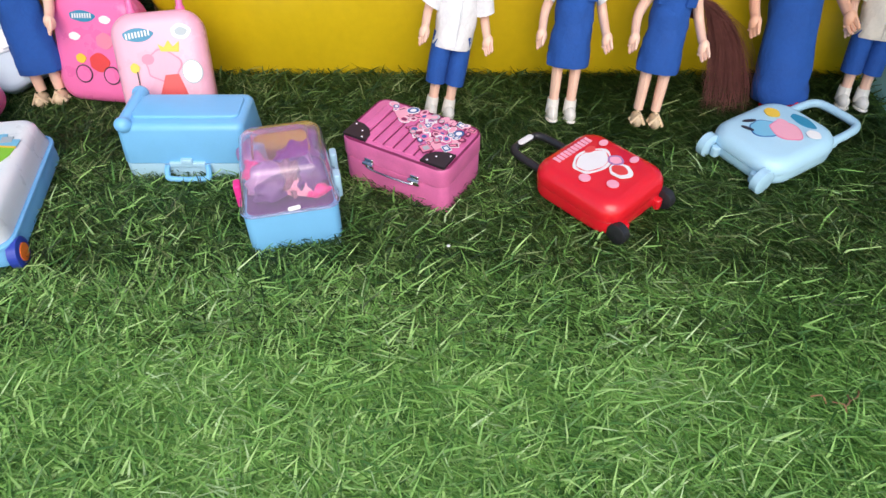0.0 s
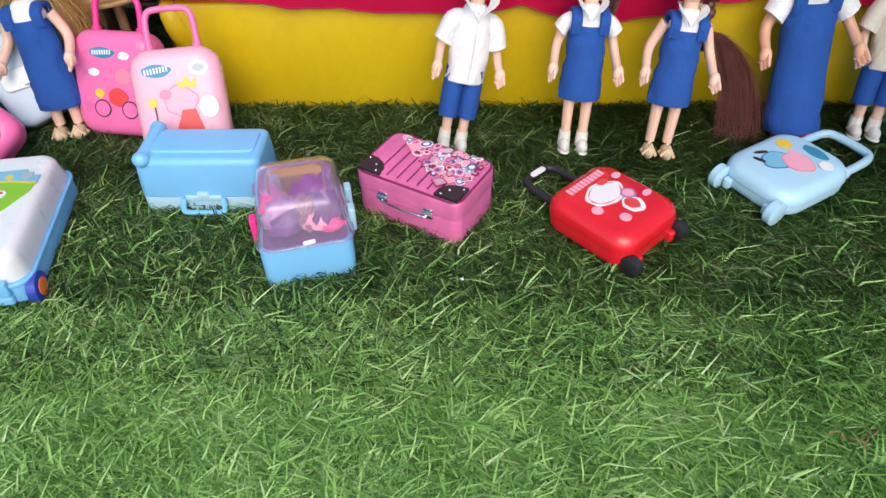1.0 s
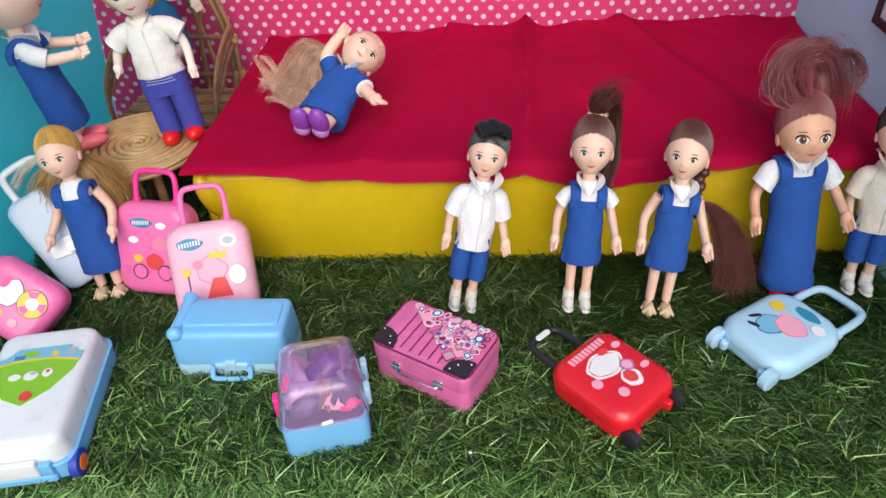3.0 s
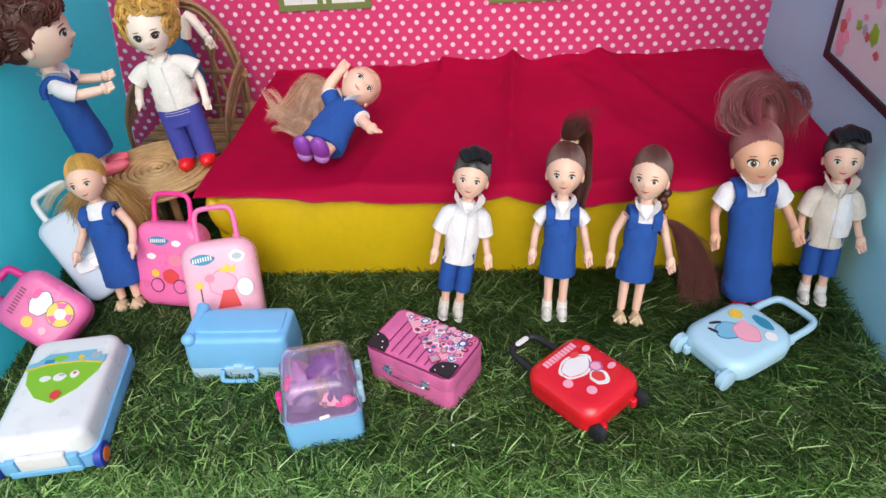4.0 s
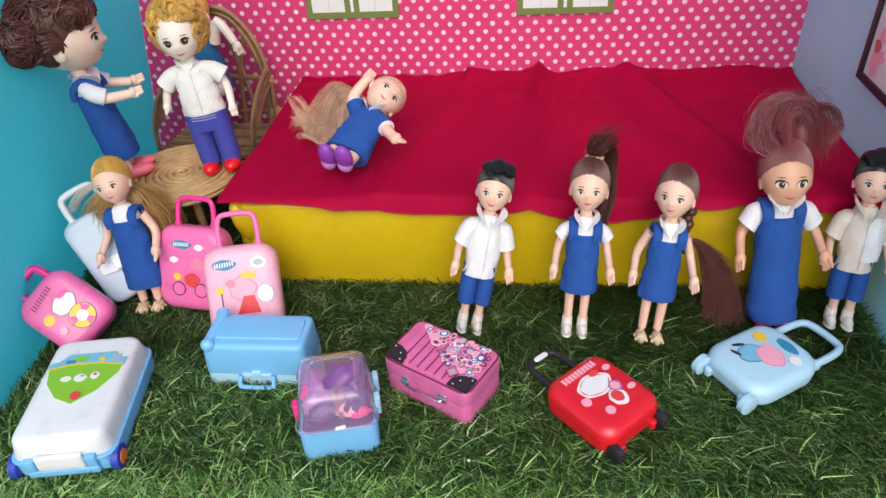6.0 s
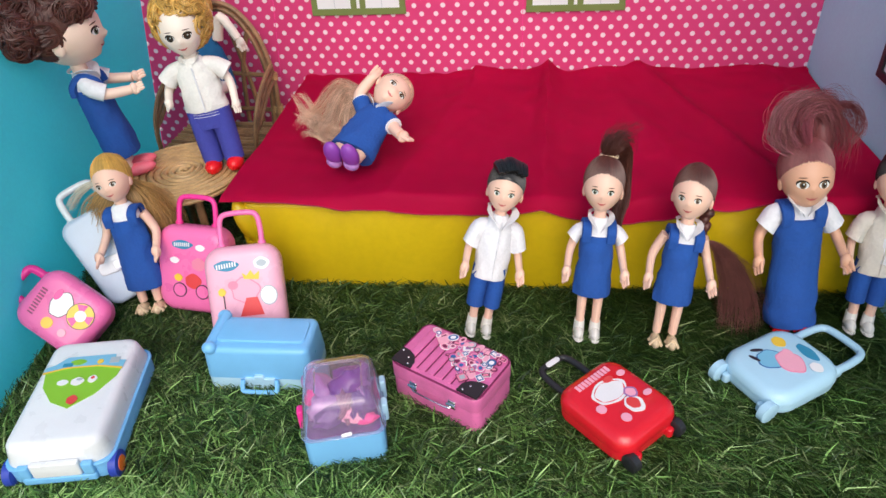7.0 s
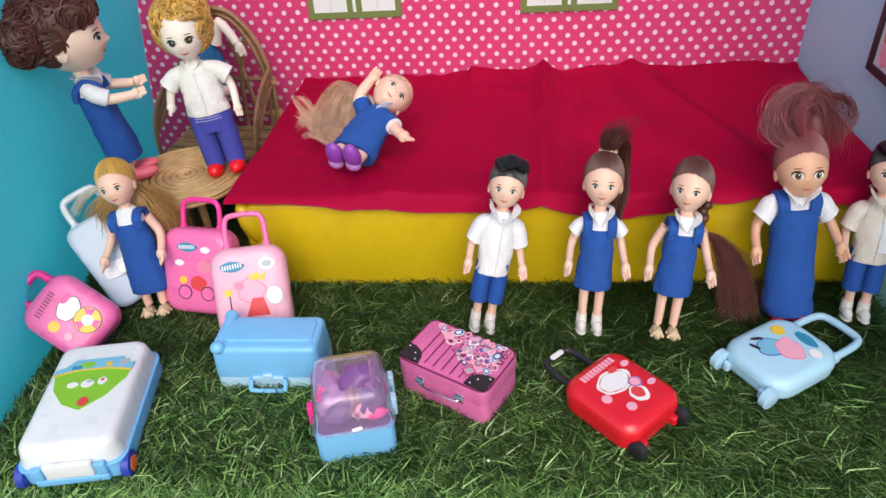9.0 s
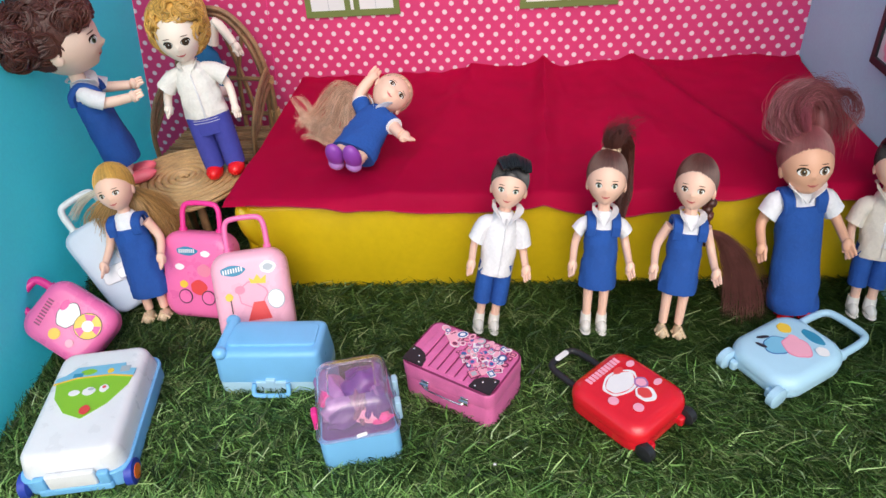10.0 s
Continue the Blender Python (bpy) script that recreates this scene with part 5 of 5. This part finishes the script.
def girl_gold(m):
    d = Doll()
    small_doll(d, shoe="sandal", arms=1.0)
    pinafore(d, hem=0.022, wide=1.02)
    d.head((-0.001, -0.001, 0.1060), (0.0142, 0.0142, 0.0155), "skin", turn=6, iris="iris", eye=0.95, tilt=-6, nod=-6)
    d.cap("hair_gold", 0.20, 0.235, 1.05, comb=120)
    d.locks("hair_amber", [(0.000, 0.012, 0.100), (-0.004, 0.016, 0.086), (-0.006, 0.018, 0.066), (-0.004, 0.018, 0.046), (0.000, 0.017, 0.030)], 1700, [0.012, 0.036, 0.047, 0.043, 0.032], 0.00021, 12, wave=0.0022, ends=0.3, flat=(1, 0.3, 0.3), ragged=0.35)
    d.locks("hair_silver", [(-0.008, 0.010, 0.102), (-0.022, 0.012, 0.104), (-0.038, 0.012, 0.098), (-0.050, 0.010, 0.088)], 80, [0.002, 0.004, 0.006, 0.007], 0.00022, 13, wave=0.0015, ends=0.4, flat=(0.3, 1, 1))
    return d.done(m, "golden-haired girl doll in blue pinafore standing on grass", slim=0.88, size=1.06)


girl_gold(pose(-0.271, 0.459, -0.002, -15, -5, 6))


def table_boy(m):
    """Curly blond boy doll in white shirt and indigo trousers."""
    d = Doll()
    for s in (-1, 1):
        ball(d.bm, (s * 0.0115, -0.005, 0.0065), (0.0088, 0.0135, 0.0078), d.i("shoe_red"), 14, 9)
        d.limb([(s * 0.0108, 0, 0.010), (s * 0.0110, 0, 0.035), (s * 0.0095, 0, 0.062)], [0.0102, 0.0108, 0.0125], "jeans", 14)
        arm = [(-0.022, 0, 0.098), (-0.0315, 0.001, 0.086), (-0.0300, -0.014, 0.078)] if s < 0 else [(0.022, 0, 0.098), (0.0300, 0.000, 0.084), (0.0315, -0.008, 0.066)]
        d.limb(arm, [0.0046, 0.0042, 0.0036], "fair")
        d.hand(Vector(arm[2]) + (Vector(arm[2]) - Vector(arm[1])).normalized() * 0.003, Vector(arm[2]) - Vector(arm[1]), 1.25, "fair")
        # wide open sleeve
        d.limb([(s * 0.010, 0, 0.1045), (s * 0.021, 0, 0.1000), (s * 0.0300, 0, 0.0925)], [0.0058, 0.0082, 0.0096], "linen")
    ovals(d.bm, [(0, 0, 0.045, 0.0185, 0.0135), (0, 0, 0.056, 0.0205, 0.0145), (0, 0, 0.068, 0.0195, 0.0138)], d.i("jeans"), 20, crease=0.05)
    ovals(d.bm, [(0, 0, 0.062, 0.0205, 0.0150), (0, 0, 0.063, 0.0210, 0.0155), (0, 0, 0.080, 0.0205, 0.0145), (0, 0, 0.096, 0.0198, 0.0130), (0, 0, 0.106, 0.0150, 0.0110), (0, 0, 0.111, 0.0085, 0.0080)], d.i("linen"), 20, crease=0.14)
    for zz in (0.060, 0.0575):
        tube(d.bm, [(0.0207 * math.sin(a), -0.0146 * math.cos(a), zz) for a in np.linspace(-1.1, 1.1, 11)], 0.00022, 4, d.i("shirt"))
    collar(d, 0.1085, 0.95, "linen")
    tube(d.bm, [(0.002, -0.0158, 0.062), (0.002, -0.0150, 0.080), (0.001, -0.0122, 0.103)], 0.0009, 5, d.i("shirt"))
    d.limb([(0, 0, 0.106), (0, 0, 0.124)], [0.0068, 0.0064], "fair")
    d.head((0, -0.003, 0.1365), (0.0205, 0.0205, 0.0235), "fair", turn=6, iris="iris_dark", eye=1.15, nod=2, wide=1.45)
    d.cap("hair_gold", 0.28, 0.26, 1.03, comb=0)
    bald = lambda p: p.y < 0.0 and abs(p.x) < 0.0175 and p.z < 0.1545
    d.curls("hair_gold", 520, (0, 0.007, 0.1440), (0.0275, 0.0255, 0.0280), 0.0046, 0.0013, 21, bald)
    return d.done(m, "curly blond boy doll standing on the rattan table", size=0.86, slim=0.94)


table_boy(pose(-0.2225, 0.5540, 0.0785, -8, -6, 10))


def big_girl(m):
    """Brown-haired doll with a large head, seen from its side."""
    d = Doll()
    for s in (-1, 1):
        ball(d.bm, (s * 0.0085, -0.008, 0.006), (0.0080, 0.0165, 0.0062), d.i("shoe_pink"), 14, 8)
        d.limb([(s * 0.0085, 0.002, 0.006), (s * 0.0080, 0.001, 0.030), (s * 0.0080, 0, 0.046)], [0.0056, 0.0066, 0.0074], "peach")
        d.limb([(s * 0.016, 0, 0.098), (s * 0.020, -0.014, 0.090), (s * 0.016, -0.036, 0.086)], [0.0056, 0.0052, 0.0044], "peach")
        d.hand((s * 0.016, -0.039, 0.086), (0, -1, 0.15), 1.35, "peach")
        d.limb([(s * 0.012, 0, 0.1015), (s * 0.019, -0.006, 0.097), (s * 0.020, -0.015, 0.091)], [0.0070, 0.0080, 0.0080], "shirt")
    ovals(d.bm, [(0, 0, 0.024, 0.0185, 0.0165), (0, 0, 0.025, 0.0190, 0.0170), (0, 0, 0.052, 0.0180, 0.0160), (0, 0, 0.075, 0.0178, 0.0150), (0, 0, 0.090, 0.0170, 0.0136), (0, 0, 0.0955, 0.0158, 0.0120)], d.i("denim"), 20, crease=0.09)
    ovals(d.bm, [(0, 0, 0.088, 0.0152, 0.0122), (0, 0, 0.100, 0.0148, 0.0112), (0, 0, 0.1065, 0.0105, 0.0092), (0, 0, 0.110, 0.0080, 0.0078)], d.i("shirt"), 18, crease=0.09)
    for s in (-1, 1):
        tube(d.bm, spline([(s * 0.0115, -0.0125, 0.092), (s * 0.0118, -0.0105, 0.101), (s * 0.0115, 0, 0.1075), (s * 0.0118, 0.0100, 0.101), (s * 0.0115, 0.0125, 0.092)], 4), 0.0036, 6, d.i("denim"))
    collar(d, 0.1065, 1.2)
    d.limb([(0, 0, 0.104), (0, 0, 0.118)], [0.0070, 0.0066], "peach")
    d.head((0, -0.004, 0.1470), (0.0290, 0.0315, 0.0315), "peach", turn=-5, iris="iris_green", eye=1.0)
    d.cap("hair_brown", 0.22, 0.28, 1.08)
    d.fringe("hair_brown", 60, 22, 1.7)
    face = lambda p: p.y < -0.002 and p.z < 0.168 or p.z < 0.142
    d.curls("hair_brown", 420, (0, 0.007, 0.157), (0.0315, 0.0335, 0.0340), 0.0070, 0.0012, 51, face)
    d.curls("hair_brown", 210, (0, -0.018, 0.166), (0.027, 0.018, 0.010), 0.0060, 0.0016, 41)
    ball(d.bm, (0, 0.036, 0.168), (0.027, 0.024, 0.026), d.i("hair_brown"), 16, 12)
    for s in (-1, 1):
        ball(d.bm, (s * 0.026, 0.024, 0.160), (0.014, 0.016, 0.018), d.i("hair_brown"), 14, 10)
        d.curls("hair_brown", 130, (s * 0.026, 0.026, 0.159), (0.0150, 0.0170, 0.0185), 0.0052, 0.0016, 15 + s)
    d.curls("hair_brown", 300, (0, 0.039, 0.168), (0.028, 0.026, 0.028), 0.0058, 0.0016, 30)
    return d.done(m, "brown-haired girl doll in blue pinafore beside the wall", size=0.86)


big_girl(pose(-0.304, 0.549, 0.0775, -8, 0, 112))


def chair_doll(m):
    """Doll in a blue dress, propped up with bent arms."""
    d = Doll()
    for x in (-0.012, -0.004):
        d.limb([(x, 0, 0.008), (x - 0.006, 0, -0.050)], [0.0060, 0.0050], "fair")
    ovals(d.bm, [(0, 0, 0.004, 0.017, 0.014), (0, 0, 0.020, 0.018, 0.014), (0, 0, 0.042, 0.016, 0.012), (0, 0, 0.056, 0.011, 0.009)], d.i("teal"), 18, crease=0.09)
    for s in (-1, 1):
        d.limb([(s * 0.009, -0.004, 0.006), (s * 0.010, -0.030, 0.008), (s * 0.010, -0.046, -0.004)], [0.0070, 0.0062, 0.0050], "fair")
        ball(d.bm, (s * 0.010, -0.049, -0.008), (0.0062, 0.0095, 0.0058), d.i("shoe_red"), 12, 8)
        d.limb([(s * 0.016, 0, 0.052), (s * 0.028, -0.004, 0.072), (s * 0.040, -0.008, 0.050)] if s > 0 else [(-0.014, 0, 0.052), (-0.018, 0, 0.034), (-0.019, -0.004, 0.016)], [0.0056, 0.0050, 0.0042], "fair")
        d.hand((0.0415, -0.0085, 0.046) if s > 0 else (-0.019, -0.005, 0.012), (s * 0.2, 0, -1), 1.3, "fair")
    d.limb([(0, 0, 0.052), (0, 0, 0.064)], [0.006, 0.006], "fair")
    d.head((0, -0.002, 0.082), (0.0190, 0.0185, 0.0205), "fair", eye=1.0)
    d.cap("hair_gold", 0.26, 0.26, 1.03)
    return d.done(m, "doll in blue dress with bent arms propped on the chair", size=0.95)


chair_doll(pose(-0.2645, 0.672, 0.0965, -6, -10, 0))


def lying_doll(m):
    """Small blond doll lying on its back."""
    d = Doll()
    for s in (-1, 1):
        d.limb([(s * 0.009, 0, 0.030), (s * 0.0092, -0.004, 0.016), (s * 0.0092, -0.006, 0.008)], [0.0060, 0.0060, 0.0058], "skin")
        ball(d.bm, (s * 0.0092, -0.013 - 0.003 * s, 0.0045), (0.0084, 0.0140, 0.0062), d.i("shoe_purple"), 14, 9)
        ball(d.bm, (s * 0.0092, -0.0035 - 0.003 * s, 0.0030), (0.0074, 0.0064, 0.0058), d.i("shoe_lilac"), 14, 9)
    ovals(d.bm, [(0, 0, 0.017, 0.0200, 0.0150), (0, 0, 0.030, 0.0200, 0.0150), (0, 0, 0.048, 0.0178, 0.0130), (0, 0, 0.062, 0.0160, 0.0112), (0, 0, 0.069, 0.0110, 0.0090)], d.i("denim"), 20, crease=0.09)
    collar(d, 0.0690, 1.15)
    d.limb([(-0.014, 0, 0.062), (-0.024, -0.004, 0.074), (-0.020, -0.010, 0.092)], [0.0058, 0.0054, 0.0046], "skin")
    d.hand((-0.019, -0.011, 0.095), (0.2, -0.2, 1), 1.4, "skin")
    d.limb([(0.014, 0, 0.062), (0.024, -0.003, 0.053), (0.034, -0.006, 0.047)], [0.0058, 0.0054, 0.0046], "skin")
    for p, q in (((-0.011, 0, 0.061), (-0.0205, -0.002, 0.0705)), ((0.011, 0, 0.062), (0.0205, -0.002, 0.0560))):
        d.limb([p, q], [0.0078, 0.0082], "denim", 14)
        e = (Vector(q) - Vector(p)).normalized()
        d.limb([Vector(q) - e * 0.0002, Vector(q) + e * 0.0012], [0.0080, 0.0078], "shirt", 14)
    d.hand((0.0365, -0.0065, 0.046), (1, -0.1, -0.2), 1.4, "skin")
    d.limb([(0, 0, 0.064), (0, 0, 0.076)], [0.006, 0.006], "skin")
    d.head((0.003, -0.004, 0.0870), (0.0165, 0.0162, 0.0178), "skin", turn=38, iris="iris", eye=1.1, tilt=20)
    d.cap("hair_blond", 0.20, 0.235, 1.05, comb=120)
    rng = random.Random(44)
    for j in range(10):
        # long waves swinging together over the cover, closing towards their ends
        a, ph, reach = radians(203 + 4.6 * j), 0.25 * j + rng.uniform(-0.8, 0.8), 0.096 - 0.0022 * j + rng.uniform(-0.008, 0.006)
        way, side = Vector((math.cos(a), 0, math.sin(a))), Vector((-math.sin(a), 0, math.cos(a)))
        path = []
        for i in range(13):
            t = i / 12
            path.append(Vector((-0.005, 0.011, 0.091 - 0.0008 * j)) + way * reach * t + side * 0.0160 * math.sin(ph + 10.5 * t) * min(1.0, t * 2.2) + Vector((0, 0.0045 * math.cos(ph + 7 * t), 0)))
        d.locks("hair_blond", path, 150, [0.003, 0.005, 0.0065, 0.008, 0.008, 0.007, 0.007, 0.0075, 0.007, 0.006, 0.005, 0.004, 0.003], 0.00017, 50 + j, wave=0.0007, ends=0.4, ragged=0.25)
    for s in range(-14, 15):
        # combed back from the brow
        x = s / 14 * 0.0145
        rise = math.sqrt(max(0.0, 1 - (x / 0.0172) ** 2))
        d.limb([(0.003 + x, -0.0125 * rise - 0.001, 0.0955 + 0.005 * rise), (0.003 + x * 0.9, -0.003 * rise, 0.0905 + 0.0155 * rise), (0.001 + x * 0.5, 0.010, 0.098)], [0.0007, 0.0010, 0.0009], "hair_blond", 5)
    return d.done(m, "blond doll in blue dress lying on the bed", size=0.92)


lying_doll(pose(-0.114, 0.522, 0.097, -66, 0, 0) @ pose(0, 0, 0, 0, 23, 0))


# ---------------------------------------------------------------- on the walls
def printed_window(name, x0, x1, z0, z1):
    ob = thing(name, pose((x0 + x1) / 2, BACK - 0.0012, z0), "printed paper window with olive green frame", "window")
    ob["kind"] = "structure"
    w, h = x1 - x0, z1 - z0

    def bar(name, ax, az, bx, bz, t, key):
        bm = bmesh.new()
        bmesh.ops.create_cube(bm, size=1, matrix=Matrix.Translation(((ax + bx) / 2, 0, (az + bz) / 2)) @ Matrix.Diagonal((bx - ax, t, bz - az, 1)))
        bmesh.ops.bevel(bm, geom=bm.edges[:], offset=0.0003, segments=2, affect="EDGES")
        return part(name, bm, M[key], ob)

    bar("backing", -w / 2 + 0.001, 0.001, w / 2 - 0.001, h - 0.001, 0.0012, "paper")
    f = 0.0065
    bar("frame_rail", -w / 2, 0, w / 2, f, 0.0022, "green")
    bar("frame_rail", -w / 2, h - f, w / 2, h, 0.0022, "green")
    for x in (-w / 2 + f / 2, -0.0045, 0.0045, w / 2 - f / 2):
        bar("frame_stile", x - f / 2 + 0.0003, f, x + f / 2 - 0.0003, h - f, 0.0020, "green")
    for s in (-1, 1):
        bar("glazing_bar", s * w / 4 - 0.0005, f, s * w / 4 + 0.0005, h - f, 0.0016, "print_grey")
    return ob


printed_window("window_1", -0.180, -0.086, 0.1485, 0.245)
printed_window("window_2", 0.031, 0.125, 0.1475, 0.245)
bm = bmesh.new()
bridge(bm, [[(0.0278, BACK - 0.0006, z), (0.0283, BACK - 0.0006, z), (0.0283, BACK - 0.0001, z), (0.0278, BACK - 0.0001, z)] for z in (0.08, 0.50)])
tagged(part("trim", bm, M["magenta"], smooth=False), "seam between two sheets of dotted paper", kind="structure")
bm = bmesh.new()
bridge(bm, [[(x, BACK - 0.0006, z), (x + 0.0005, BACK - 0.0006, z), (x + 0.0005, BACK - 0.0001, z), (x, BACK - 0.0001, z)] for x, z in ((-0.226, 0.08), (-0.190, 0.50))])
tagged(part("trim", bm, M["magenta"], smooth=False), "fold line in the dotted paper", kind="structure")




def wall_picture():
    ob = thing("picture", pose(RIGHT - 0.001, 0.5335, 0.137), "dark framed picture of pink flowers on blue wall", "picture")
    y0, y1, h, f = -0.0635, 0.0635, 0.115, 0.006

    def bar(name, a, b, c, d, t, key):
        bm = bmesh.new()
        bmesh.ops.create_cube(bm, size=1, matrix=Matrix.Translation((-t / 2, (a + c) / 2, (b + d) / 2)) @ Matrix.Diagonal((t, c - a, d - b, 1)))
        bmesh.ops.bevel(bm, geom=bm.edges[:], offset=0.0003, segments=2, affect="EDGES")
        return part(name, bm, M[key], ob)

    bar("sheet", y0 + 0.002, 0.002, y1 - 0.002, h - 0.002, 0.0012, "paper")
    bar("frame_rail", y0, 0, y1, f, 0.0035, "frame_black")
    bar("frame_rail", y0, h - f, y1, h, 0.0035, "frame_black")
    bar("frame_stile", y0, f, y0 + f, h - f, 0.0034, "frame_black")
    bar("frame_stile", y1 - f, f, y1, h - f, 0.0034, "frame_black")
    rng = random.Random(17)
    for k in range(26):
        bm = bmesh.new()
        y, z, r = rng.uniform(y0 + 0.012, y1 - 0.012), rng.uniform(0.012, h - 0.014), rng.uniform(0.003, 0.007)
        o = badge(y, z, r, r * rng.uniform(0.6, 1.2), 14, 0.2, k)
        bridge(bm, [[Vector((-x - 0.00005 * k, a, b)) for a, b in o] for x in (0.0010, 0.0014)])
        part("petal", bm, M[("print_pink", "lip", "print_grey", "print_green", "print_pink")[k % 5]], ob, smooth=False)
    return ob


wall_picture()


def bits():
    """Dry brown fibre and a white fluff lying in the grass."""
    bm = bmesh.new()
    rng = random.Random(2)
    for k in range(4):
        x, y = 0.175 + rng.uniform(-0.006, 0.006), 0.214 + rng.uniform(-0.005, 0.005)
        a = rng.uniform(0, 3.1)
        tube(bm, spline([(x, y, 0.001), (x + 0.003 * math.cos(a), y + 0.003 * math.sin(a), 0.004), (x + 0.007 * math.cos(a + 0.5), y + 0.007 * math.sin(a + 0.5), 0.003)], 3), 0.0004, 5)
    tagged(part("dry_straw", bm, M["cane"]), "small tuft of dry reddish fibre on grass", "straw", kind="stuff")
    bm = bmesh.new()
    ball(bm, (0.002, 0.3145, 0.003), (0.0011, 0.0009, 0.0007), u=8, v=6)
    tagged(part("paper_scrap", bm, M["paper"]), "tiny white scrap lying in the grass", "scrap")


bits()
